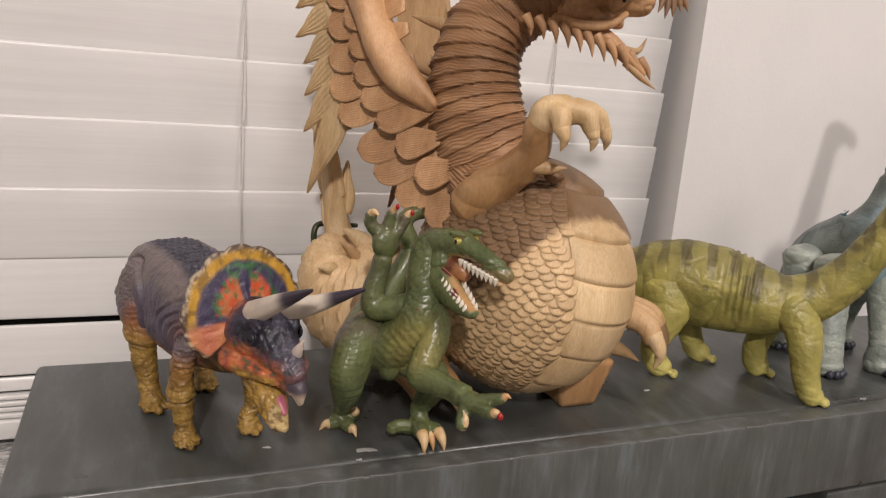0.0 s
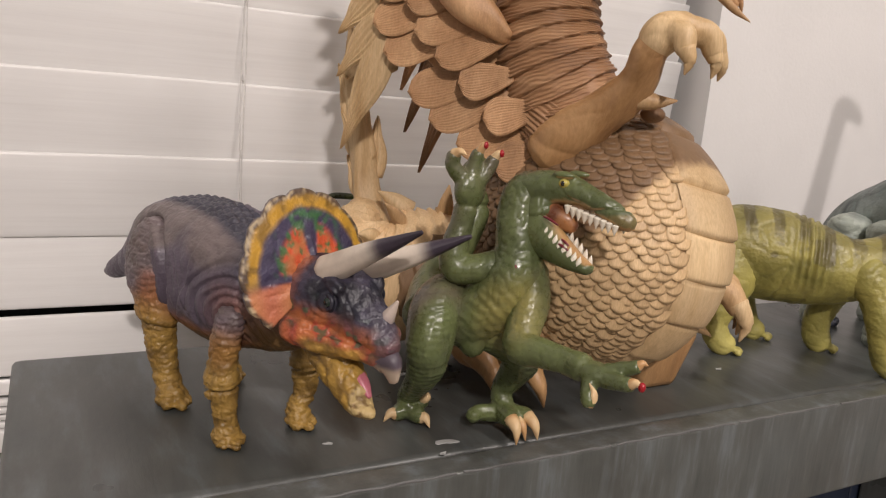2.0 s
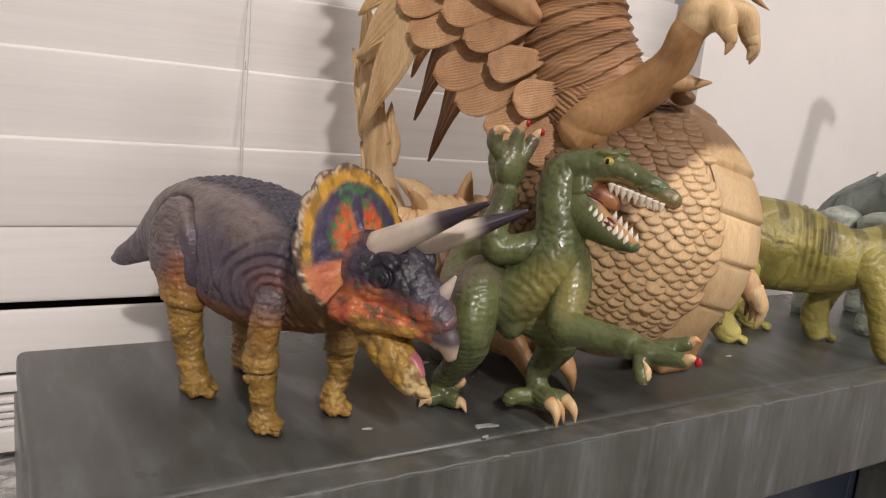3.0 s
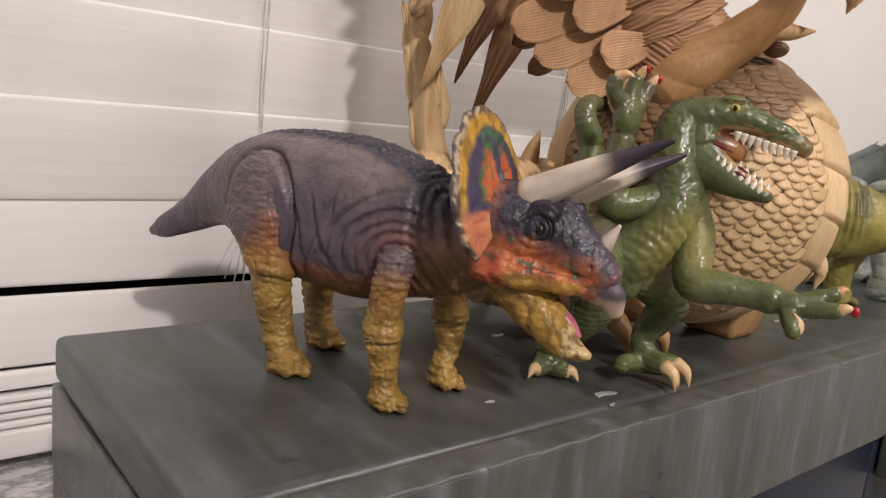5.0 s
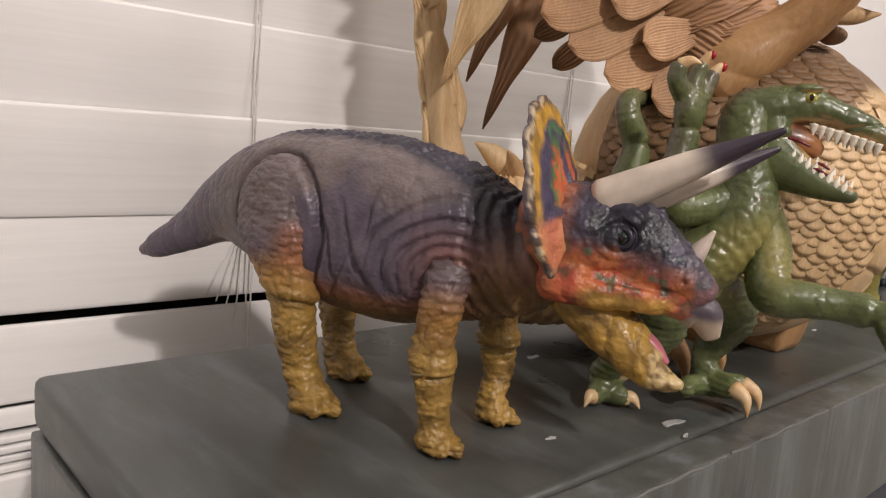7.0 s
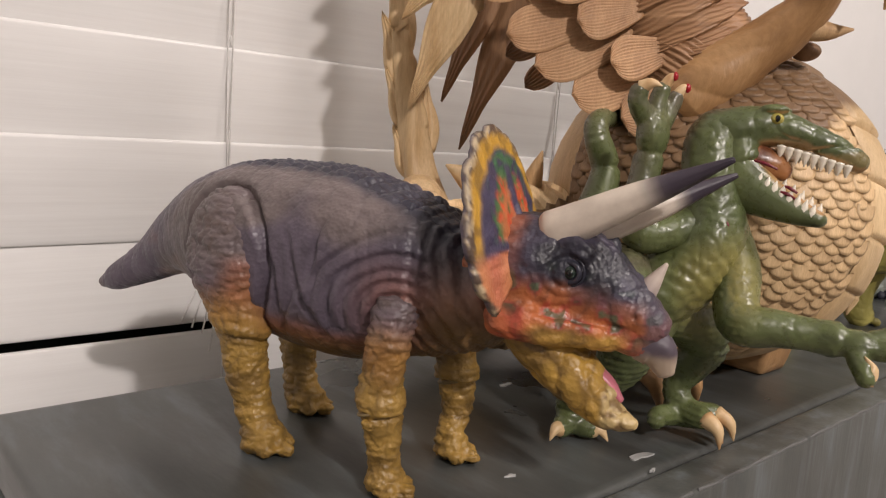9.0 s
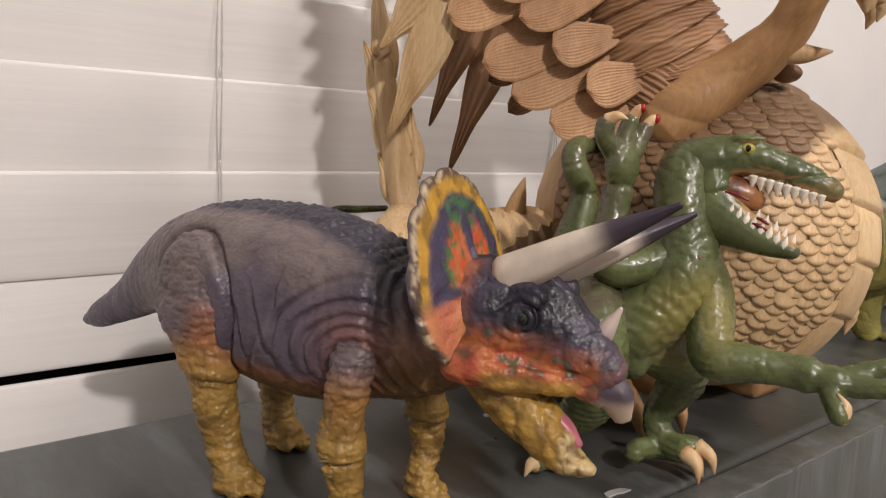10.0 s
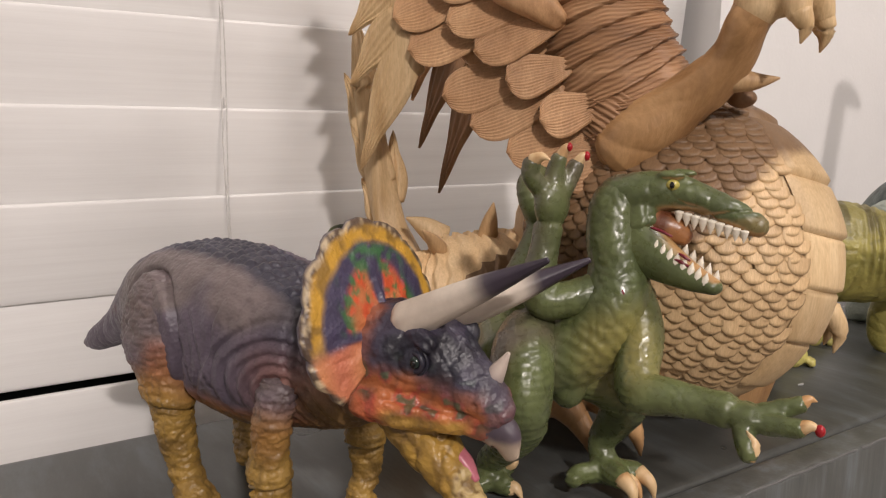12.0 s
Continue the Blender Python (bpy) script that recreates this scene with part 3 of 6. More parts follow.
def triceratops():
    root = thing("toy_triceratops", (-0.1775, 0.4745, 0.0), "jointed plastic triceratops, purple-grey with ochre legs and red frill", "toy dinosaur", "toy dinosaurs on the shelf")
    body = fuse("body", tube([(-0.1255, -0.0060, 0.0400, 0.0022), (-0.117, -0.0050, 0.0435, 0.0050, 0.0056), (-0.100, -0.002, 0.0525, 0.0080, 0.0088), (-0.083, 0, 0.0625, 0.0130, 0.0142),
                              (-0.066, 0.001, 0.0665, 0.0195, 0.0215), (-0.045, 0.0015, 0.0672, 0.0258, 0.0280), (-0.022, 0.0015, 0.0650, 0.0275, 0.0312), (0.002, 0.001, 0.0635, 0.0258, 0.0308),
                              (0.020, 0.001, 0.0628, 0.0222, 0.0262), (0.037, 0.001, 0.0622, 0.0170, 0.0212), (0.052, 0.003, 0.0635, 0.0138, 0.0160), (0.060, 0.004, 0.0640, 0.011, 0.012)], 6, 40,
                             shape=lambda u, a, r: 0.0032 * np.sin(2 * a) ** 2 * (np.sin(a) > 0) * step(0.25, 0.45, u) * step(0.92, 0.75, u)), 0.0008, 5)
    relief(body, tri_body_relief)
    colour(body, tri_body_paint)
    body = part("body", placed_mesh(body), M_TRI, root, "purple-grey wrinkled body with dark ridged back")
    for hind, sgn, fx, fy, lean in ((1, -1, -0.023, -0.019, 0), (1, 1, -0.037, 0.018, 0), (0, -1, 0.028, -0.019, 0), (0, 1, 0.031, 0.016, 0)):
        s = sgn
        if hind:
            dx = fx + 0.023
            rows = [(-0.037 + dx * 0.3, s * 0.0180, 0.0830, 0.0085, 0.0110), (-0.0365 + dx * 0.3, s * 0.0205, 0.0745, 0.0108, 0.0160), (-0.035 + dx * 0.5, s * 0.0225, 0.062, 0.0115, 0.0175), (-0.031 + dx * 0.8, s * 0.022, 0.049, 0.0100, 0.0128), (-0.029 + dx, s * 0.021, 0.037, 0.0085, 0.0100),
                    (-0.028 + dx, s * 0.0205, 0.027, 0.0080, 0.0092), (-0.026 + dx, s * 0.0195, 0.017, 0.0070, 0.0080), (-0.0235 + dx, fy, 0.009, 0.0072, 0.0082), (-0.0205 + dx, fy, 0.0040, 0.0088, 0.0100)]
            toes = [ball((fx + 0.0115 - 0.004 * abs(k), fy + k * 0.0048, 0.0030), (0.0042, 0.0030, 0.0030), 10) for k in (-1, 0, 1)]
            top = 0.056
        else:
            dx = fx - 0.028
            rows = [(0.029 + dx * 0.2, s * 0.0175, 0.0575, 0.0070, 0.0078), (0.0285 + dx * 0.4, s * 0.0195, 0.050, 0.0074, 0.0086), (0.0272 + dx * 0.6, s * 0.0200, 0.041, 0.0070, 0.0080), (0.0268 + dx * 0.8, s * 0.0205, 0.0315, 0.0074, 0.0084),
                    (0.0272 + dx, s * 0.0200, 0.0245, 0.0072, 0.0078), (0.0280 + dx, s * 0.0195, 0.016, 0.0060, 0.0064), (0.0283 + dx, fy, 0.0095, 0.0060, 0.0060), (0.0290 + dx, fy, 0.0040, 0.0078, 0.0080)]
            toes = [ball((fx + 0.0085 - 0.0035 * abs(k), fy + k * 0.0042, 0.0028), (0.0036, 0.0028, 0.0028), 10) for k in (-1, 0, 1)]
            toes.append(ball((0.0272 + dx, s * 0.0270, 0.0240), (0.0026, 0.0016, 0.0026), 10))
            top = 0.051
        rows = [(*r[:3], r[3] * 0.90, r[4] * (0.97 if r[2] > 0.055 else 0.87)) for r in rows]
        leg = fuse("leg", join(tube(rows, 5, 24, up=(1, 0, 0)), *toes), 0.0006, 2)
        relief(leg, tri_leg_relief)
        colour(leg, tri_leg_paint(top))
        leg = part("leg", placed_mesh(leg), M_TRI, root, "jointed ochre leg")
        if not hind:
            part("elbow_joint", placed(tube([(0.0268 + dx, s * 0.0205, 0.0270, 0.0070), (0.0270 + dx, s * 0.0205, 0.0264, 0.0070)], 1, 24, up=(1, 0, 0), cap=0.1)), M_JOINT, leg, "dark elbow seam")

    def head_paint(p, n):
        x, y, z = p[:, 0], p[:, 1], p[:, 2]
        nz = vnoise(p, 150)
        nz2 = vnoise(p, 300)
        c = lerp(srgb(66, 62, 78), srgb(38, 38, 50), step(0.35, 0.6, nz))
        line = 0.0660 - 0.20 * (x - 0.066) + 0.004 * (nz - 0.5)
        low = step(line + 0.008, line - 0.001, z + 0.003 * (nz2 - 0.5))
        c = lerp(c, lerp(ORANGE, RED, step(0.4, 0.6, nz2)), low)
        c = lerp(c, GREEN, step(0.62, 0.70, nz2) * step(0.012, 0.002, np.abs(z - line)) * 0.8)
        c = lerp(c, lerp(YELLOW, ORANGE, 0.25 * nz), step(0.0588, 0.0562, z + 0.0015 * (nz2 - 0.5) + 0.05 * (x - 0.075)) * step(0.094, 0.088, x) * step(0.064, 0.071, x))
        c = lerp(c, srgb(186, 76, 56), step(0.072, 0.060, x) * step(0.064, 0.060, z) * 0.6)
        c = lerp(c, ORANGE, step(0.066, 0.058, x) * step(0.5, 0.3, nz) * 0.6)
        c = lerp(c, srgb(40, 36, 42), crease_shade(p, 170) * 0.5)
        return lerp(c, srgb(78, 70, 82), step(0.0945, 0.0985, x) * 0.8)

    head = fuse("head", join(tube([(0.050, 0.003, 0.0715, 0.0165, 0.0150), (0.062, 0.0042, 0.0720, 0.0170, 0.0160), (0.073, 0.0056, 0.0710, 0.0138, 0.0150), (0.084, 0.0068, 0.0652, 0.0102, 0.0122), (0.0925, 0.0074, 0.0605, 0.0076, 0.0094), (0.0985, 0.0076, 0.0575, 0.0048, 0.0062)], 5, 28),
                             tube([(0.057, -0.0085, 0.0590, 0.0060), (0.066, -0.0070, 0.0575, 0.0058), (0.078, -0.0020, 0.0570, 0.0052), (0.088, 0.0025, 0.0560, 0.0044), (0.0955, 0.0060, 0.0540, 0.0034)], 6, 14),
                             tube([(0.059, 0.0165, 0.0590, 0.0060), (0.068, 0.0170, 0.0575, 0.0058), (0.079, 0.0155, 0.0570, 0.0052), (0.089, 0.0125, 0.0560, 0.0044), (0.096, 0.0095, 0.0540, 0.0034)], 6, 14),
                             ball((0.0625, -0.0095, 0.0600), (0.0085, 0.0036, 0.0056)), ball((0.0650, 0.0175, 0.0600), (0.0085, 0.0036, 0.0056)),
                             ball((0.076, -0.0035, 0.0790), (0.0065, 0.0035, 0.0050)), ball((0.078, 0.0150, 0.0785), (0.0065, 0.0035, 0.0050)),
                             ball((0.0935, 0.0010, 0.0625), (0.0034, 0.0024, 0.0032)), ball((0.0945, 0.0135, 0.0625), (0.0034, 0.0024, 0.0032))), 0.0007, 3)

    def head_relief(p, n):
        x, z = p[:, 0], p[:, 2]
        r = np.hypot(x - 0.0765, z - 0.0735)
        d = 0.0007 * (vnoise(p, 420) - 0.5) + wrinkle(p, 260, 0.0005) + 0.0002 * (vnoise(p, 130) - 0.5)
        d -= 0.0010 * np.exp(-((r - 0.0042) / 0.0008) ** 2) + 0.0003 * np.exp(-((r - 0.0066 - 0.001 * vnoise(p, 200)) / 0.0007) ** 2)
        d -= 0.0018 * np.exp(-((np.hypot(x - 0.0940, z - 0.0627) / 0.0013) ** 2))
        return d - 0.0010 * np.exp(-((z - 0.0612 + 0.12 * (x - 0.075)) / 0.0007) ** 2) * step(0.064, 0.072, x) * step(0.095, 0.09, x)

    relief(head, head_relief)
    colour(head, head_paint)
    head = part("head", placed_mesh(head), M_TRI, root, "red, orange and navy painted head with open mouth")
    for y, s in ((-0.0062, -1), (0.0200, 1)):
        eye = part("eye", placed(ball((0.0768, y, 0.0735), (0.0019, 0.0014, 0.0019), 14)), M_EYE_G, head, "small dark green eye")
        part("pupil", placed(ball((0.0772, y + s * 0.0011, 0.0735), (0.0009, 0.0006, 0.0010), 10)), M_BLACK, eye)
        part("eye_ring", placed(ring_geo((0.0768, y - s * 0.0004, 0.0735), 0.0026, 0.0009)), M_RING, head, "dark wrinkled eye ring")
        part("eye_fold", placed(ring_geo((0.0766, y - s * 0.0010, 0.0737), 0.0041, 0.0003)), M_RING, head, "dark skin fold round the eye")

    def jaw_paint(p, n):
        c = lerp(YELLOW, OCHRE, step(0.35, 0.6, vnoise(p, 140)))
        c = lerp(c, OCHRE_D, step(0.55, 0.75, vnoise(p, 260)) * 0.6)
        c = lerp(c, srgb(80, 56, 30), crease_shade(p, 190, (1.3, 1, 0.7)) * 0.6)
        tip = lerp(srgb(196, 172, 120), srgb(136, 110, 70), step(0.45, 0.7, vnoise(p * (1, 3, 3), 200)))
        return lerp(c, tip, step(0.0865, 0.0885, p[:, 0]))

    jaw = fuse("lower_jaw", tube([(0.056, 0.004, 0.0570, 0.0085, 0.0075), (0.065, 0.0045, 0.0510, 0.0100, 0.0090), (0.075, 0.0045, 0.0435, 0.0088, 0.0088), (0.084, 0.0040, 0.0368, 0.0070, 0.0070), (0.0885, 0.0036, 0.0335, 0.0058, 0.0046), (0.0930, 0.0032, 0.0325, 0.0042, 0.0032), (0.0960, 0.0030, 0.0325, 0.0020, 0.0016)], 6, 20), 0.0007, 2)
    relief(jaw, lambda p, n: wrinkle(p, 210, 0.0009, (0.8, 1, 1.4)))
    colour(jaw, jaw_paint)
    jaw = part("lower_jaw", placed_mesh(jaw), M_TRI, head, "yellow wrinkled lower jaw with cream beak tip")
    part("tongue", placed(tube([(0.078, 0.0055, 0.0475, 0.0030, 0.0018), (0.086, 0.0060, 0.0425, 0.0028, 0.0017), (0.0905, 0.0058, 0.0375, 0.0014, 0.0012)], 5, 12)), M_PINK, head, "pink tongue")
    beak = mesh_of("beak", tube([(0.0940, 0.0075, 0.0545, 0.0050, 0.0048), (0.0990, 0.0078, 0.0530, 0.0042, 0.0056), (0.1020, 0.0075, 0.0470, 0.0014, 0.0026)], 6, 16))
    colour(beak, lambda p, n: lerp(srgb(176, 158, 140), srgb(78, 68, 78), step(0.0505, 0.0535, p[:, 2])))
    part("beak", placed_mesh(beak), M_HORN, head, "grey beak with a cream edge")

    def horn_paint(a, b, light, dark, lo, hi):
        a, b = np.array(a), np.array(b)

        def fn(p, n):
            u = ((p - a) @ (b - a)) / ((b - a) @ (b - a)) + 0.06 * (vnoise(p * (1, 1, 1), 160) - 0.5)
            return lerp(light, dark, step(lo, hi, u))
        return fn

    for a, m, b in (((0.069, -0.0005, 0.0835), (0.092, 0.0010, 0.0955), (0.1135, 0.0045, 0.1065)), ((0.073, 0.0135, 0.0830), (0.0925, 0.0230, 0.0925), (0.1095, 0.0350, 0.1020))):
        h = mesh_of("brow_horn", tube([(*a, 0.0062), (*(np.array(a) * 0.55 + np.array(m) * 0.45), 0.0052), (*m, 0.0040), (*(np.array(m) * 0.5 + np.array(b) * 0.5), 0.0025), (*b, 0.0007)], 6, 20, shape=lambda u, an, r: 0.0002 * np.sin(an * 7)))
        colour(h, horn_paint(a, b, srgb(212, 200, 186), srgb(56, 48, 60), 0.50, 0.68))
        part("brow_horn", placed_mesh(h), M_HORN, head, "long horn, bone white with a dark purple tip")
    h = mesh_of("nose_horn", tube([(0.0900, 0.0083, 0.0625, 0.0044), (0.0945, 0.0090, 0.0700, 0.0029), (0.0985, 0.0097, 0.0770, 0.0006)], 6, 14))
    colour(h, horn_paint((0.090, 0.008, 0.065), (0.0985, 0.0097, 0.0795), srgb(120, 104, 112), srgb(205, 190, 178), 0.1, 0.7))
    part("nose_horn", placed_mesh(h), M_HORN, head, "short grey nose horn")

    v, f = [], []
    NR, NA = 26, 120
    lo, hi = radians(-138), radians(138)
    for face in (0, 1):
        for i in range(NR + 1):
            r = 0.12 + 0.88 * i / NR
            for j in range(NA + 1):
                a = lo + (hi - lo) * j / NA
                edge = 1 + 0.055 * step(0.82, 1.0, np.array(r)) * (abs(math.cos(a * 6.5)) ** 0.6 - 0.5)
                rr = r * edge
                yy = 0.0015 + 0.0340 * rr * math.sin(a)
                zz = 0.0790 + (0.0325 if abs(a) < radians(90) else 0.0235) * rr * math.cos(a)
                xx = 0.0575 - 0.0075 * rr * math.cos(a) - 0.0040 * rr * rr - 0.17 * (yy - 0.0015)
                th = 0.0030 * (1 - 0.5 * r) + 0.0012 * math.exp(-((r - 0.93) / 0.06) ** 2)
                ridge = 0.0016 * math.exp(-(a / 0.12) ** 2) * (1 - r) + 0.00012 * math.sin(a * 17 + 9 * r)
                v.append((xx + (th / 2 + ridge if face == 0 else -th / 2), yy, zz))
    row = NA + 1
    off = (NR + 1) * row
    for i in range(NR):
        for j in range(NA):
            q = i * row + j
            f.append((q, q + 1, q + row + 1, q + row))
            f.append((off + q, off + q + row, off + q + row + 1, off + q + 1))
    for j in range(NA):
        q = NR * row + j
        f.append((q, q + 1, off + q + 1, off + q))
        f.append((j, off + j, off + j + 1, j + 1))
    for i in range(NR):
        for j in (0, NA):
            q = i * row + j
            f.append((q, q + row, off + q + row, off + q))

    def frill_paint(p, n):
        yy, zz = (p[:, 1] - 0.0015) / 0.0340, (p[:, 2] - 0.0790) / np.where(p[:, 2] > 0.079, 0.0325, 0.0235)
        r = np.hypot(yy, zz) + 0.06 * (vnoise(p, 140) - 0.5)
        a = np.abs(np.arctan2(yy, zz))
        nz, nz2 = vnoise(p, 330), vnoise(p, 520)
        c = np.tile(np.array(srgb(66, 60, 84)), (len(p), 1))
        patch = step(0.18, 0.26, r) * step(0.68 - 0.08 * a, 0.58 - 0.08 * a, r) * step(0.16, 0.28, a) * step(1.52, 1.36, a)
        c = lerp(c, lerp(srgb(196, 84, 50), srgb(186, 112, 70), step(0.4, 0.6, nz)), patch)
        edge = np.exp(-((r - 0.62 + 0.08 * a) / 0.07) ** 2) * step(0.10, 0.20, a) * step(1.65, 1.4, a)
        top = np.exp(-((r - 0.72) / 0.05) ** 2) * step(0.9, 0.5, a)
        c = lerp(c, srgb(58, 104, 62), np.clip(edge * step(0.42, 0.52, nz) * 1.2 + patch * step(0.64, 0.70, nz2) * 0.8 + top * step(0.40, 0.55, nz), 0, 0.9))
        c = lerp(c, lerp(srgb(190, 146, 56), OCHRE_D, step(0.5, 0.75, nz) * 0.7), step(0.77, 0.83, r) * step(1.85, 1.45, a))
        c = lerp(c, lerp(srgb(192, 112, 84), srgb(196, 132, 84), vnoise(p, 110)), step(1.60, 1.80, a + 0.2 * (vnoise(p, 90) - 0.5)) * step(0.15, 0.35, r) * 0.9)
        c = lerp(c, srgb(64, 58, 80), np.exp(-((a - 1.58) / 0.10) ** 2) * step(0.9, 0.7, r) * 0.8)
        c = lerp(c, lerp(srgb(86, 70, 58), srgb(176, 158, 128), step(0.55, 0.68, nz2)), step(0.93, 0.97, r))
        back = n[:, 0] < -0.55
        c[back] = lerp(GREY, PURPLE, step(0.4, 0.6, nz[back]))
        return c

    fr = mesh_of("frill", (v, f))
    relief(fr, lambda p, n: 0.0007 * (vnoise(p, 300) - 0.5) + wrinkle(p, 200, 0.0005))
    colour(fr, frill_paint)
    part("frill", placed_mesh(fr), M_TRI, head, "scalloped neck frill painted red, green and yellow")


def ring_geo(c, r, thick):
    a = np.linspace(0, 2 * np.pi, 26)[:-1]
    v, f = [], []
    for k in a:
        for j in range(8):
            b = 2 * math.pi * j / 8
            rr = r + thick * math.cos(b)
            v.append((c[0] + rr * math.cos(k), c[1] + thick * math.sin(b), c[2] + rr * math.sin(k)))
    for i in range(25):
        for j in range(8):
            f.append((i * 8 + j, i * 8 + (j + 1) % 8, ((i + 1) % 25) * 8 + (j + 1) % 8, ((i + 1) % 25) * 8 + j))
    return v, f


M_EYE_G = plain("dark_green_eye", (0.022, 0.034, 0.028), 0.12)
M_RING = plain("dark_eye_ring", (0.025, 0.025, 0.04), 0.4)
M_JOINT = plain("dark_joint_plastic", (0.24, 0.17, 0.075), 0.5)
triceratops()


# ---- the biting green dinosaur ----
R_GREEN, R_DARK, R_LIGHT = srgb(96, 105, 66), srgb(74, 84, 54), srgb(144, 136, 78)
R_BROWN, R_TAN, R_CLAW = srgb(94, 82, 72), srgb(186, 146, 98), srgb(214, 184, 140)


def raptor_paint(p, n):
    x, y, z = p[:, 0], p[:, 1], p[:, 2]
    nz = vnoise(p, 70)
    c = lerp(R_GREEN, R_DARK, step(0.4, 0.7, nz) * 0.5)
    d = np.hypot(np.hypot((x + 0.072) * 1.1, (y - 0.402) * 1.0), (z - 0.062) * 0.75)
    c = lerp(c, R_LIGHT, step(0.022, 0.008, d + 0.008 * (nz - 0.5)) * step(0.2, -0.4, n[:, 1]) * 0.85)
    back = step(0.418, 0.432, y) * step(0.048, 0.056, z) * step(0.2, -0.1, -n[:, 2] * 0.5)
    c = lerp(c, R_BROWN, back * 0.75)
    c = lerp(c, R_BROWN, step(-0.086, -0.096, x + 0.006 * (nz - 0.5)) * step(0.040, 0.050, z) * step(0.075, 0.068, z) * step(0.412, 0.420, y) * 0.8)
    c = lerp(c, R_BROWN, step(0.414, 0.422, y) * step(0.098, 0.108, z) * step(-0.082, -0.078, x) * 0.6)
    c = lerp(c, srgb(40, 46, 32), crease_shade(p, 250, (1, 1, 1.3)) * 0.30)
    c = lerp(c, R_BROWN, step(0.7, 0.9, n[:, 2]) * step(0.405, 0.415, y) * step(0.11, 0.118, z) * 0.6)
    return c


def claw(a, b, r=0.0021, bend=(0, 0, 0.0012)):
    me = mesh_of("claw", cone(a, b, r, 10, bend))
    colour(me, lambda p, n: lerp(R_CLAW, srgb(188, 146, 100), step(0.4, 0.7, vnoise(p, 240))))
    return me


def raptor():
    root = thing("toy_raptor", (-0.078, 0.42, 0.0), "glossy green rubber raptor toy with open toothy mouth", "toy dinosaur", "toy dinosaurs on the shelf")
    torso = join(tube([(-0.094, 0.446, 0.052, 0.011), (-0.090, 0.437, 0.054, 0.0145, 0.0150), (-0.081, 0.425, 0.056, 0.0136, 0.0145), (-0.073, 0.415, 0.066, 0.0132, 0.0138), (-0.068, 0.411, 0.078, 0.0138, 0.0130),
                       (-0.0670, 0.412, 0.090, 0.0106, 0.0106), (-0.0668, 0.4145, 0.101, 0.0100, 0.0100), (-0.0645, 0.4165, 0.111, 0.0100, 0.0100), (-0.060, 0.4155, 0.1165, 0.0096, 0.0096)], 6, 28, up=(0, 1, 0)),
                 ball((-0.081, 0.421, 0.046), (0.007, 0.008, 0.009)))
    body = fuse("body", torso, 0.0008, 5)
    relief(body, lambda p, n: wrinkle(p, 250, 0.0004, (1, 1, 1.3)) + 0.00018 * np.sin(2 * np.pi * (p[:, 2] - 0.9 * np.abs(p[:, 0] + 0.07) + 0.006 * vnoise(p, 90)) / 0.0050) * step(0.2, -0.5, n[:, 1]) * step(0.045, 0.052, p[:, 2]) * step(0.078, 0.070, p[:, 2]))
    colour(body, raptor_paint)
    body = part("body", body, M_RAPTOR, root, "ribbed green body with yellow-green belly")

    tail = fuse("tail", tube([(-0.092, 0.440, 0.052, 0.0150), (-0.083, 0.458, 0.062, 0.0110), (-0.066, 0.466, 0.080, 0.0080), (-0.056, 0.469, 0.098, 0.0064), (-0.0605, 0.472, 0.113, 0.0056), (-0.055, 0.475, 0.1195, 0.0048), (-0.038, 0.478, 0.1215, 0.0040), (-0.024, 0.481, 0.123, 0.0030)], 6, 20), 0.0008, 3)
    colour(tail, lambda p, n: lerp(R_GREEN, R_BROWN, step(-0.2, 0.5, n[:, 1]) * 0.6 + 0.25 * step(0.105, 0.118, p[:, 2])))
    part("tail", tail, M_RAPTOR, root, "green tail bent upward")

    def head_paint(p, n):
        x, y, z = p[:, 0], p[:, 1], p[:, 2]
        c = raptor_paint(p, n)
        under = step(-0.35, -0.7, n[:, 2]) * step(0.407, 0.402, y)
        lip = step(0.1078, 0.1062, z + 0.30 * (y - 0.39)) * step(0.408, 0.400, y)
        return lerp(c, R_TAN, np.clip(under * 0.7 + lip * 0.25, 0, 1))

    head = fuse("head", join(tube([(-0.0625, 0.4170, 0.1145, 0.0092, 0.0094), (-0.0585, 0.4090, 0.1172, 0.0084, 0.0084), (-0.0535, 0.4010, 0.1185, 0.0068, 0.0072), (-0.0485, 0.3929, 0.1168, 0.0060, 0.0054), (-0.0435, 0.3843, 0.1130, 0.0054, 0.0048), (-0.0395, 0.3780, 0.1092, 0.0050, 0.0046), (-0.0378, 0.3752, 0.1076, 0.0042, 0.0036)], 6, 24),
                             ball((-0.0610, 0.4085, 0.1055), (0.0074, 0.0088, 0.0125)),
                             ball((-0.0570, 0.3985, 0.1246), (0.0028, 0.0052, 0.0018), turn=(0, 0, 30)), ball((-0.0455, 0.4030, 0.1246), (0.0028, 0.0052, 0.0018), turn=(0, 0, 30))), 0.0006, 3)
    relief(head, lambda p, n: wrinkle(p, 170, 0.0004) + 0.0003 * (vnoise(p, 500) - 0.5) - 0.0008 * np.exp(-((p[:, 2] + 0.30 * (p[:, 1] - 0.39) - 0.1098) / 0.0007) ** 2) * step(0.408, 0.400, p[:, 1]))
    colour(head, head_paint)
    head = part("head", head, M_RAPTOR, root, "long green head with gaping tan mouth")
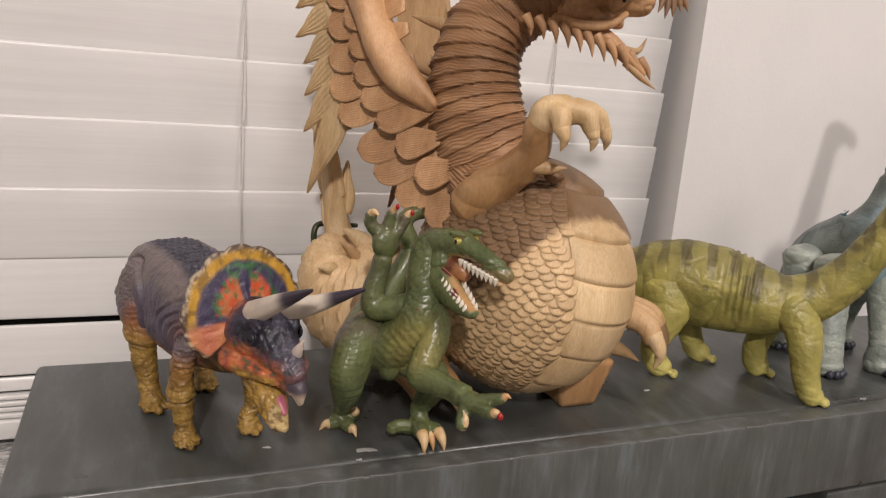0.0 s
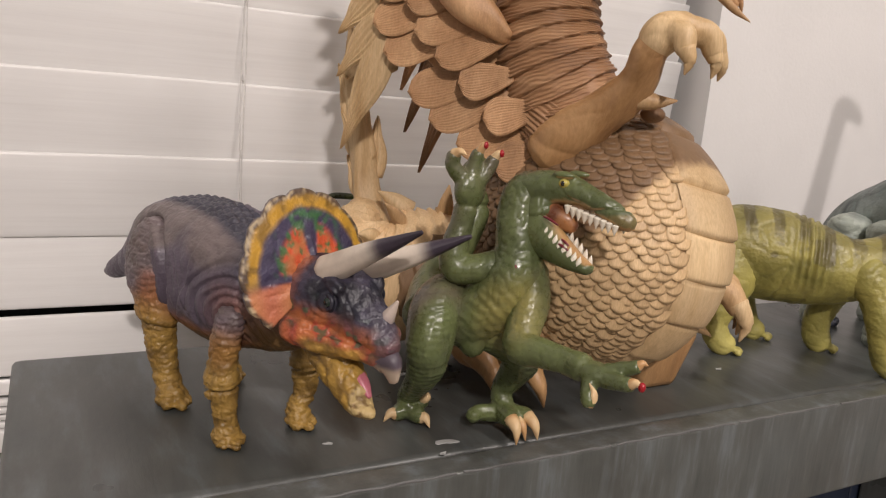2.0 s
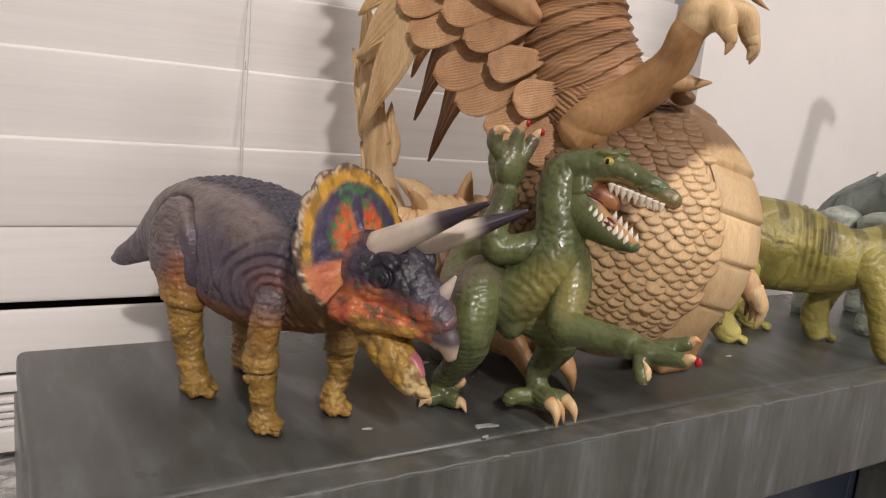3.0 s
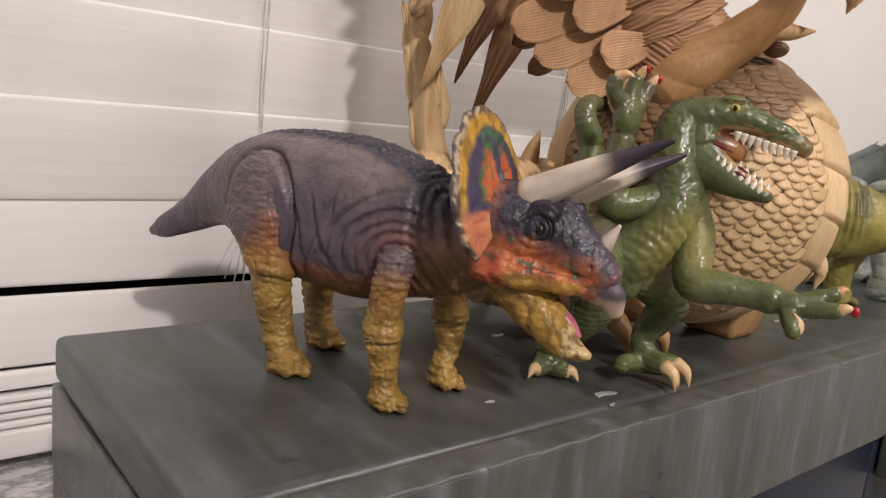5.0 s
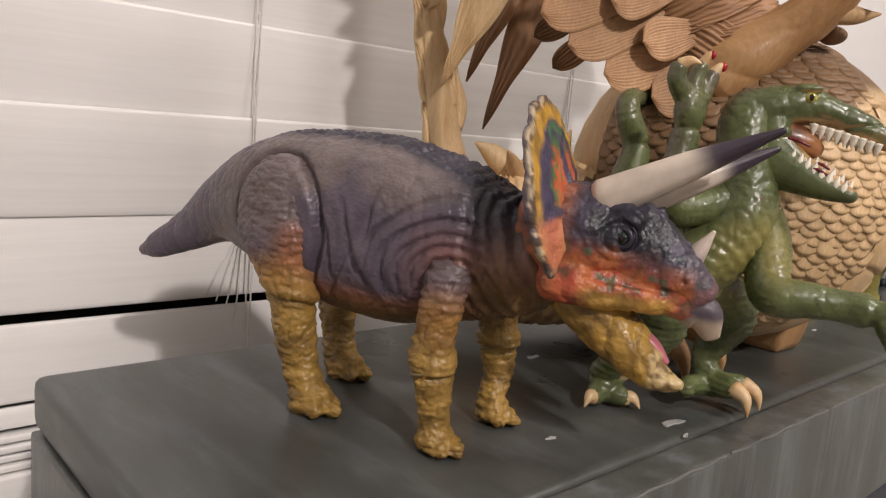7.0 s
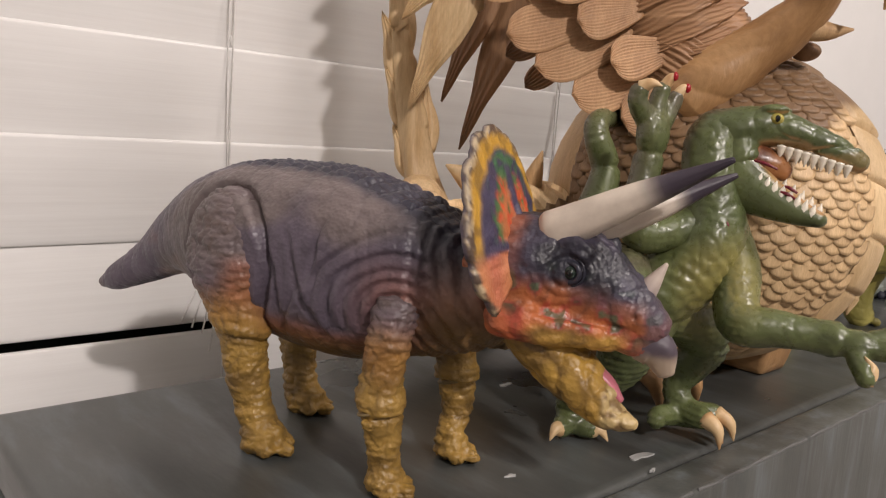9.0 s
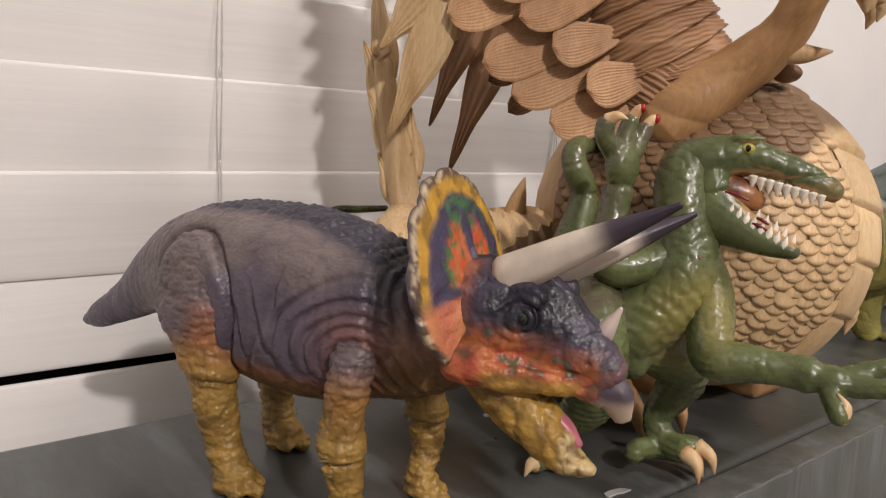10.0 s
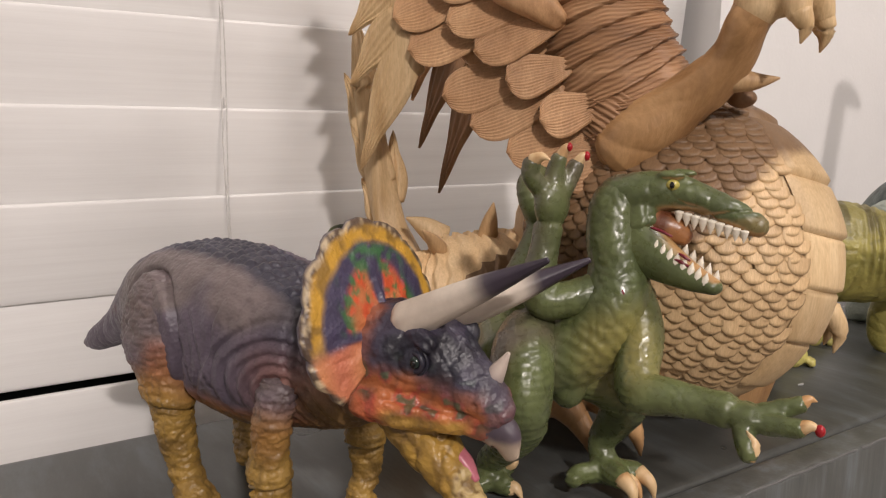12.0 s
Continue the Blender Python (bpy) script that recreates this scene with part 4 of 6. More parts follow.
    jaw_rows = [(-0.0608, 0.4150, 0.1045, 0.0092, 0.0122), (-0.0602, 0.4065, 0.0985, 0.0086, 0.0106), (-0.0585, 0.3975, 0.0940, 0.0070, 0.0076), (-0.0560, 0.3880, 0.0902, 0.0056, 0.0050), (-0.0536, 0.3800, 0.0878, 0.0042, 0.0028)]
    jaw = fuse("lower_jaw", tube(jaw_rows, 6, 20), 0.0006, 2)
    colour(jaw, lambda p, n: lerp(lerp(R_GREEN, R_DARK, step(0.4, 0.7, vnoise(p, 90)) * 0.5), R_TAN, step(0.55, 0.85, n[:, 2]) * step(0.408, 0.403, p[:, 1])))
    jaw = part("lower_jaw", jaw, M_RAPTOR, head, "dropped green lower jaw")
    gum = mesh_of("mouth_lining", tube([(-0.0600, 0.4130, 0.1085, 0.0070, 0.0080), (-0.0565, 0.4040, 0.1065, 0.0066, 0.0064), (-0.0535, 0.3975, 0.1045, 0.0046, 0.0052), (-0.0520, 0.3940, 0.1025, 0.0026, 0.0030)], 6, 16))
    colour(gum, lambda p, n: lerp(srgb(168, 116, 74), srgb(104, 62, 42), step(0.35, 0.6, vnoise(p, 200))))
    part("mouth_lining", gum, M_RAPTOR, head, "tan mouth lining")
    tooth = mesh_of("tooth", cone((0, 0, 0.0012), (0, 0, -0.0031), 0.00160, 8))
    colour(tooth, srgb(235, 228, 212))
    tooth.materials.append(M_TOOTH)

    def teeth(a, b, count, flip, slant):
        a, b = np.array(a), np.array(b)
        for k in range(count):
            t = (k + 0.5) / count
            c = a + (b - a) * t - Vector(root["base"])
            ob = new("tooth", tooth)
            s = 0.78 + 0.34 * math.sin(math.pi * (0.25 + 0.6 * t))
            ob.matrix_basis = Matrix.LocRotScale(Vector(c), Euler((radians(180 if flip else 0) + slant, 0, 0)), Vector((s, s, s)))
            ob.parent = head if not flip else jaw

    teeth((-0.0560, 0.3965, 0.1112), (-0.0432, 0.3758, 0.1052), 9, False, 0.05)
    teeth((-0.0440, 0.3985, 0.1112), (-0.0352, 0.3790, 0.1050), 7, False, 0.05)
    teeth((-0.0640, 0.3990, 0.1000), (-0.0568, 0.3800, 0.0895), 8, True, 0.25)
    teeth((-0.0530, 0.3990, 0.1000), (-0.0510, 0.3800, 0.0895), 6, True, 0.25)
    for ex, ey in ((-0.0572, 0.3972), (-0.0450, 0.4035)):
        eye = part("eye", ball((ex, ey, 0.1212), (0.0024, 0.0024, 0.0021), 14), M_EYE_Y, head, "yellow eye")
        d = Vector((-0.0022, -0.0010)) if ex < -0.05 else Vector((0.0022, -0.0006))
        part("pupil", ball((ex + d.x * 0.72, ey + d.y, 0.1213), (0.0008, 0.0010, 0.0012), 10), M_BLACK, eye)
    for a, b in (((-0.0640, 0.4000, 0.1065), (-0.0610, 0.3930, 0.1040)), ((-0.0608, 0.3900, 0.0985), (-0.0595, 0.3860, 0.0965)), ((-0.0618, 0.3905, 0.0965), (-0.0595, 0.3865, 0.0945)), ((-0.0745, 0.4020, 0.0850), (-0.0735, 0.4010, 0.0822))):
        part("red_scratch", tube([(*a, 0.0003, 0.0004), (*((np.array(a) + np.array(b)) / 2 + (-0.0004, 0, 0.0004)), 0.0006, 0.0006), (*b, 0.0003, 0.0004)], 4, 8), M_SCRATCH, head, "dark red painted scratch")

    def limb(name, pieces, label, voxel=0.0007):
        me = fuse(name, join(*pieces), voxel, 3)
        relief(me, lambda p, n: wrinkle(p, 300, 0.00022, (1, 1, 1.3)) + 0.00014 * np.sin(2 * np.pi * (p[:, 2] + 0.003 * vnoise(p, 90)) / 0.0026) * step(0.5, 0.7, vnoise(p, 60)))
        colour(me, raptor_paint)
        return part(name, me, M_RAPTOR, root, label)

    up = limb("arm", [tube([(-0.070, 0.414, 0.082, 0.0085), (-0.082, 0.419, 0.0795, 0.0068), (-0.0905, 0.4245, 0.0785, 0.0070), (-0.0915, 0.4265, 0.086, 0.0066), (-0.0885, 0.4275, 0.097, 0.0055), (-0.0868, 0.4275, 0.1050, 0.0055)], 6, 18),
                      ball((-0.0855, 0.4275, 0.1135), (0.0088, 0.0058, 0.0095), turn=(0, 0, 20)),
                      tube([(-0.0895, 0.4280, 0.1180, 0.0040), (-0.0945, 0.4290, 0.1240, 0.0036), (-0.0945, 0.4285, 0.1285, 0.0034)], 5, 12),
                      tube([(-0.0855, 0.4275, 0.1190, 0.0040), (-0.0845, 0.4275, 0.1255, 0.0034), (-0.0835, 0.4265, 0.1300, 0.0030)], 5, 12),
                      tube([(-0.0815, 0.4270, 0.1175, 0.0040), (-0.0775, 0.4270, 0.1235, 0.0036), (-0.0755, 0.4260, 0.1275, 0.0031)], 5, 12)], "raised green arm with open clawed hand")
    part("claw", claw((-0.0945, 0.4280, 0.1290), (-0.0925, 0.4210, 0.1295), 0.0026), M_CLAW, up)
    part("claw", claw((-0.0832, 0.4262, 0.1305), (-0.0815, 0.4225, 0.1345), 0.0022), M_CLAW, up)
    part("claw", claw((-0.0755, 0.4258, 0.1280), (-0.0730, 0.4225, 0.1310), 0.0022), M_CLAW, up)
    part("red_nail", ball((-0.0819, 0.4232, 0.1338), (0.0011, 0.0011, 0.0016), 10), M_RED, up, "red painted claw tip")
    part("red_nail", ball((-0.0735, 0.4232, 0.1305), (0.0012, 0.0013, 0.0017), 10), M_RED, up, "red painted claw tip")
    low = limb("arm", [tube([(-0.062, 0.409, 0.080, 0.0088), (-0.064, 0.402, 0.068, 0.0085), (-0.0705, 0.397, 0.056, 0.0080), (-0.0735, 0.392, 0.051, 0.0078), (-0.0690, 0.383, 0.0510, 0.0066), (-0.0635, 0.3735, 0.0505, 0.0058), (-0.0605, 0.3665, 0.0500, 0.0066, 0.0062)], 6, 18),
                       ball((-0.0585, 0.3610, 0.0495), (0.0068, 0.0085, 0.0048), turn=(0, 0, 20)),
                       tube([(-0.0545, 0.3570, 0.0515, 0.0036), (-0.0500, 0.3520, 0.0540, 0.0032), (-0.0478, 0.3490, 0.0555, 0.0030)], 5, 12),
                       tube([(-0.0575, 0.3550, 0.0490, 0.0038), (-0.0560, 0.3485, 0.0500, 0.0034), (-0.0548, 0.3445, 0.0505, 0.0032)], 5, 12),
                       tube([(-0.0625, 0.3590, 0.0465, 0.0036), (-0.0650, 0.3555, 0.0425, 0.0034), (-0.0655, 0.3540, 0.0400, 0.0030)], 5, 12)], "lowered green arm with spread clawed hand")
    part("claw", claw((-0.0480, 0.3492, 0.0555), (-0.0455, 0.3455, 0.0570), 0.0022), M_CLAW, low)
    part("claw", claw((-0.0550, 0.3450, 0.0505), (-0.0535, 0.3385, 0.0515), 0.0026), M_CLAW, low)
    part("claw", claw((-0.0655, 0.3545, 0.0400), (-0.0650, 0.3560, 0.0480), 0.0026, (0.001, -0.002, 0)), M_CLAW, low)
    part("red_nail", ball((-0.0536, 0.3392, 0.0515), (0.0014, 0.0016, 0.0020), 10), M_RED, low, "red painted claw tip")

    rl = limb("leg", [tube([(-0.088, 0.434, 0.062, 0.0120, 0.0130), (-0.099, 0.425, 0.057, 0.0120, 0.0150), (-0.105, 0.417, 0.046, 0.0105, 0.0135), (-0.1055, 0.418, 0.035, 0.0085, 0.0090), (-0.1030, 0.430, 0.0225, 0.0062), (-0.1015, 0.4410, 0.0125, 0.0052), (-0.1020, 0.4390, 0.0065, 0.0050)], 6, 18),
                      tube([(-0.1020, 0.4400, 0.0065, 0.0050), (-0.1060, 0.4395, 0.0050, 0.0042), (-0.1085, 0.4390, 0.0045, 0.0034)], 5, 12),
                      tube([(-0.1010, 0.4390, 0.0060, 0.0048), (-0.0990, 0.4340, 0.0050, 0.0042), (-0.0980, 0.4315, 0.0045, 0.0034)], 5, 12),
                      tube([(-0.1000, 0.4420, 0.0080, 0.0045), (-0.0955, 0.4400, 0.0085, 0.0042), (-0.0950, 0.4375, 0.0115, 0.0036)], 5, 12)], "bent green leg with brown thigh")
    part("claw", claw((-0.1080, 0.4392, 0.0046), (-0.1145, 0.4382, 0.0018), 0.0032, (0, 0, 0.002)), M_CLAW, rl)
    part("claw", claw((-0.0980, 0.4320, 0.0046), (-0.0962, 0.4262, 0.0016), 0.0032, (0, 0, 0.002)), M_CLAW, rl)
    part("claw", claw((-0.0950, 0.4380, 0.0110), (-0.0948, 0.4340, 0.0165), 0.0032, (0, -0.002, 0)), M_CLAW, rl)
    ll = limb("leg", [tube([(-0.074, 0.424, 0.052, 0.0120), (-0.064, 0.420, 0.046, 0.0110), (-0.057, 0.414, 0.038, 0.0095), (-0.058, 0.418, 0.028, 0.0075), (-0.061, 0.422, 0.018, 0.0056), (-0.0620, 0.4170, 0.0095, 0.0054)], 6, 18),
                      tube([(-0.0625, 0.4160, 0.0090, 0.0054), (-0.0640, 0.4090, 0.0100, 0.0046), (-0.0645, 0.4060, 0.0100, 0.0040)], 5, 12),
                      tube([(-0.0605, 0.4160, 0.0090, 0.0052), (-0.0560, 0.4100, 0.0095, 0.0046), (-0.0550, 0.4075, 0.0095, 0.0040)], 5, 12),
                      tube([(-0.0640, 0.4190, 0.0080, 0.0045), (-0.0740, 0.4200, 0.0090, 0.0040), (-0.0790, 0.4180, 0.0085, 0.0034)], 5, 12)], "green leg with three big claws")
    part("claw", claw((-0.0648, 0.4062, 0.0105), (-0.0655, 0.3992, 0.0012), 0.0036, (0, -0.0018, 0.002)), M_CLAW, ll)
    part("claw", claw((-0.0550, 0.4075, 0.0100), (-0.0530, 0.4005, 0.0012), 0.0036, (0, -0.0018, 0.002)), M_CLAW, ll)
    part("claw", claw((-0.0600, 0.4080, 0.0085), (-0.0590, 0.4015, 0.0012), 0.0028, (0, -0.001, 0.002)), M_CLAW, ll)


M_EYE_Y = plain("yellow_eye", (0.42, 0.36, 0.09), 0.15)
M_SCRATCH = plain("dark_red_scratch", (0.16, 0.012, 0.025), 0.35)
raptor()


# ---- the green long-neck ----
def foot_toes(x, y, r, turn, count=4, size=0.003):
    out = []
    for k in range(count):
        a = turn + (k - (count - 1) / 2) * 0.55
        out.append(ball((x + math.cos(a) * r, y + math.sin(a) * r, size * 0.9), (size, size, size * 0.95), 10))
    return out


def sauropod():
    root = thing("toy_sauropod", (0.19, 0.46, 0.0), "lime-green vinyl long-necked dinosaur with brown stripes", "toy dinosaur", "toy dinosaurs on the shelf")
    A, B, STR = srgb(164, 155, 84), srgb(140, 134, 70), srgb(84, 76, 48)
    rows = [(0.092, 0.556, 0.020, 0.004), (0.108, 0.545, 0.032, 0.008), (0.126, 0.530, 0.048, 0.015, 0.017), (0.146, 0.513, 0.060, 0.0225, 0.026), (0.165, 0.494, 0.0675, 0.0265, 0.0305), (0.187, 0.473, 0.066, 0.0275, 0.0315),
            (0.206, 0.453, 0.0630, 0.0250, 0.0265), (0.220, 0.438, 0.0645, 0.0205, 0.0205), (0.232, 0.426, 0.0725, 0.0165, 0.0180), (0.2440, 0.414, 0.0890, 0.0140, 0.0150), (0.2550, 0.403, 0.118, 0.0120), (0.264, 0.394, 0.150, 0.0105), (0.270, 0.388, 0.185, 0.0095), (0.276, 0.380, 0.205, 0.0105), (0.288, 0.368, 0.205, 0.0085), (0.296, 0.360, 0.199, 0.005)]
    H = np.array((0.7, -0.714))

    def paint(p, n):
        s = p[:, :2] @ H
        nz = vnoise(p, 60)
        c = lerp(A, B, step(0.35, 0.65, nz))
        top = step(0.0, 0.75, n[:, 2] + 0.35 * (nz - 0.5) + 8 * (p[:, 2] - 0.085) * step(0.24, 0.22, p[:, 0]) - 3.0 * step(0.235, 0.245, p[:, 0]) * (n @ np.array((0.5, -0.6, -0.6))) * 0.3)
        stripe = step(0.10, 0.35, np.sin(2 * np.pi * (s + 0.004 * nz) / 0.0165 + 60 * np.maximum(p[:, 2] - 0.09, 0)))
        c = lerp(c, srgb(124, 116, 70), top * 0.55)
        c = lerp(c, STR, top * stripe * (0.6 + 0.35 * nz))
        c = lerp(c, srgb(84, 80, 44), crease_shade(p, 120, (1, 1, 0.8)) * 0.35)
        spots = step(0.74, 0.80, vnoise(p + 5, 95)) * step(0.05, 0.06, p[:, 2])
        return lerp(c, STR, spots * 0.6)

    def bumps(p, n):
        flank = np.exp(-((p[:, :2] @ H + 0.190) / 0.010) ** 2)
        return wrinkle(p, 120, 0.0007, (1, 1, 0.8)) + wrinkle(p, 260, 0.0003) + 0.0010 * np.sin(2 * np.pi * (p[:, :2] @ H) / 0.0048) * flank * step(0.045, 0.06, p[:, 2])

    body = fuse("body", tube(rows, 6, 36), 0.0011, 5)
    relief(body, bumps)
    colour(body, paint)
    part("body", body, M_SAUR, root, "lime-green wrinkled body with brown back stripes")
    h = math.atan2(-0.714, 0.7)
    for rows, f in (([(0.214, 0.430, 0.066, 0.0125, 0.0150), (0.219, 0.420, 0.052, 0.0115, 0.0130), (0.219, 0.4135, 0.036, 0.0105, 0.0110), (0.2195, 0.4105, 0.022, 0.0090, 0.0095), (0.2230, 0.4085, 0.010, 0.0085, 0.0088), (0.2270, 0.4065, 0.0045, 0.0080, 0.0075)], (0.2290, 0.4055, 0.0062)),
                    ([(0.224, 0.446, 0.060, 0.0120), (0.226, 0.456, 0.042, 0.0105), (0.2245, 0.462, 0.024, 0.0095), (0.226, 0.462, 0.010, 0.0092), (0.229, 0.459, 0.0045, 0.0085)], (0.231, 0.457, 0.006)),
                    ([(0.152, 0.488, 0.066, 0.0150, 0.0200), (0.152, 0.482, 0.050, 0.0145, 0.0185), (0.147, 0.480, 0.034, 0.0115, 0.0130), (0.143, 0.480, 0.020, 0.0092), (0.145, 0.477, 0.010, 0.0090), (0.1495, 0.473, 0.0045, 0.0082)], (0.1515, 0.471, 0.006)),
                    ([(0.176, 0.500, 0.060, 0.0140), (0.186, 0.502, 0.042, 0.0120), (0.193, 0.501, 0.024, 0.0095), (0.198, 0.498, 0.010, 0.0088), (0.203, 0.493, 0.0045, 0.0080)], (0.205, 0.491, 0.006))):
        leg = fuse("leg", join(tube(rows, 5, 22, up=(0.7, -0.7, 0)), *foot_toes(f[0], f[1], f[2], h, 3, 0.0030)), 0.0010, 3)
        relief(leg, lambda p, n: wrinkle(p, 130, 0.0006, (0.8, 0.8, 1.4)))
        colour(leg, lambda p, n: lerp(lerp(A, srgb(196, 186, 108), step(0.03, 0.0, p[:, 2])), B, step(0.4, 0.7, vnoise(p, 70)) * 0.6))
        part("leg", leg, M_SAUR, root, "yellow-green leg")


sauropod()


# ---- the blue-grey long-neck ----
def brachiosaur():
    root = thing("toy_brachiosaur", (0.32, 0.47, 0.0), "blue-grey vinyl brachiosaur with tall neck and dark toenails", "toy dinosaur", "toy dinosaurs on the shelf")
    G, T, D = srgb(136, 146, 142), srgb(140, 172, 182), srgb(92, 102, 102)
    rows = [(0.345, 0.560, 0.030, 0.004), (0.338, 0.545, 0.050, 0.010), (0.333, 0.526, 0.068, 0.018, 0.021), (0.332, 0.506, 0.080, 0.0250, 0.0285), (0.334, 0.486, 0.088, 0.0300, 0.0330), (0.338, 0.472, 0.098, 0.0290, 0.0340), (0.345, 0.468, 0.118, 0.0215, 0.0260), (0.350, 0.468, 0.145, 0.0160, 0.0180), (0.355, 0.468, 0.180, 0.0118), (0.360, 0.468, 0.220, 0.0105), (0.365, 0.468, 0.255, 0.0100), (0.369, 0.467, 0.272, 0.0115), (0.382, 0.463, 0.274, 0.0090), (0.392, 0.460, 0.268, 0.006)]

    def paint(p, n):
        nz = vnoise(p, 50)
        c = lerp(G, D, step(0.45, 0.75, nz) * 0.6)
        c = lerp(c, D, step(0.2, 0.8, n[:, 2]) * 0.6)
        c = lerp(c, srgb(60, 66, 66), crease_shade(p, 75, (1, 1, 0.6)) * 0.5)
        return lerp(c, T, step(0.3, -0.5, n[:, 1]) * step(0.30, 0.335, p[:, 0] + 0.02 * (nz - 0.5)) * step(0.145, 0.115, p[:, 2]) * 0.9)

    body = fuse("body", tube(rows, 6, 36), 0.0013, 5)
    relief(body, lambda p, n: wrinkle(p, 100, 0.0007, (1, 1, 0.6)))
    colour(body, paint)
    part("body", body, M_BRACH, root, "blue-grey wrinkled body with teal flank")
    for (x, y), (fx, fy) in (((0.300, 0.468), (0.287, 0.452)), ((0.345, 0.456), (0.340, 0.444)), ((0.300, 0.500), (0.296, 0.512)), ((0.350, 0.490), (0.356, 0.502))):
        leg = fuse("leg", join(tube([(x, y, 0.082, 0.0160, 0.0190), (x - 0.002, y - 0.002, 0.060, 0.0140, 0.0150), ((x + fx) / 2, (y + fy) / 2, 0.040, 0.0125), (fx, fy, 0.022, 0.0118), (fx, fy, 0.010, 0.0132), (fx, fy - 0.001, 0.0055, 0.0140)], 5, 22, up=(1, 0, 0))), 0.0010, 3)
        relief(leg, lambda p, n: wrinkle(p, 120, 0.0007, (0.7, 0.7, 1.4)))
        colour(leg, lambda p, n: lerp(srgb(160, 168, 158), D, step(0.5, 0.8, vnoise(p, 80)) * 0.5))
        leg = part("leg", leg, M_BRACH, root, "grey leg with dark toenails")
        for k in range(4):
            a = math.radians(-118 + 22 * k) if fy < 0.48 else math.radians(-118 + 22 * k)
            nail = mesh_of("toenail", ball((fx + math.cos(a) * 0.0142, fy + math.sin(a) * 0.0142, 0.0036), (0.0030, 0.0030, 0.0034), 10))
            colour(nail, srgb(58, 60, 72))
            part("toenail", nail, M_BRACH, leg, "dark blue toenail")


brachiosaur()


# ---- the carved dragon ----
BALL_C, BALL_R = np.array((0.0185, 0.467, 0.0840)), np.array((0.0655, 0.0825, 0.0745))


def blade(base, tip, width, normal, thick=0.0028, ribs=7, curl=0.0, shape="leaf", bend=0.0):
    """A carved blade from base to tip with raised ribs. shape: leaf (pointed) or shell (broad round end)."""
    base, tip, nv = np.array(base, float), np.array(tip, float), np.array(normal, float)
    ax = tip - base
    ln = np.linalg.norm(ax)
    ax /= ln
    nv = nv - ax * (nv @ ax)
    nv /= np.linalg.norm(nv)
    lat = np.cross(nv, ax)
    NU, NV = 16, 44
    v, f = [], []
    for face in (1, -1):
        for i in range(NU + 1):
            u = i / NU
            if shape == "leaf":
                w = width / 2 * (0.55 + 0.45 * math.sin(math.pi * min(1, u * 1.25 + 0.1))) * (1 - u ** 3) ** 0.8
            else:
                w = width / 2 * (0.25 + 0.75 * u ** 0.8) * max(0.0, 1 - max(0, (u - 0.55) / 0.45) ** 2.2) ** 0.62
            for j in range(NV + 1):
                s = 2 * j / NV - 1
                edge = (1 - s ** 4) ** 0.5 if shape == "leaf" else (1 - s ** 10) ** 0.5
                rib = 0.00036 * math.sin(s * math.pi * ribs) * (1 if face > 0 else 0) * min(1, u * 3)
                h = face * thick / 2 * max(0.12, edge * (1 - 0.6 * u)) + rib + curl * u * u
                p = base + ax * (ln * u) + lat * (w * s + bend * u * u) + nv * h
                v.append(tuple(p))
    row, off = NV + 1, (NU + 1) * (NV + 1)
    for i in range(NU):
        for j in range(NV):
            q = i * row + j
            f.append((q, q + 1, q + row + 1, q + row))
            f.append((off + q, off + q + row, off + q + row + 1, off + q + 1))
    for i in range(NU):
        for j in (0, NV):
            q = i * row + j
            f.append((q, q + row, off + q + row, off + q))
    for j in range(NV):
        for i in (0, NU):
            q = i * row + j
            f.append((q, q + 1, off + q + 1, off + q))
    return v, f


def on_ball(d, lift=0.0):
    d = np.array(d, float)
    p = d * BALL_R
    n = d / BALL_R
    n /= np.linalg.norm(n)
    return BALL_C + p + n * lift, n


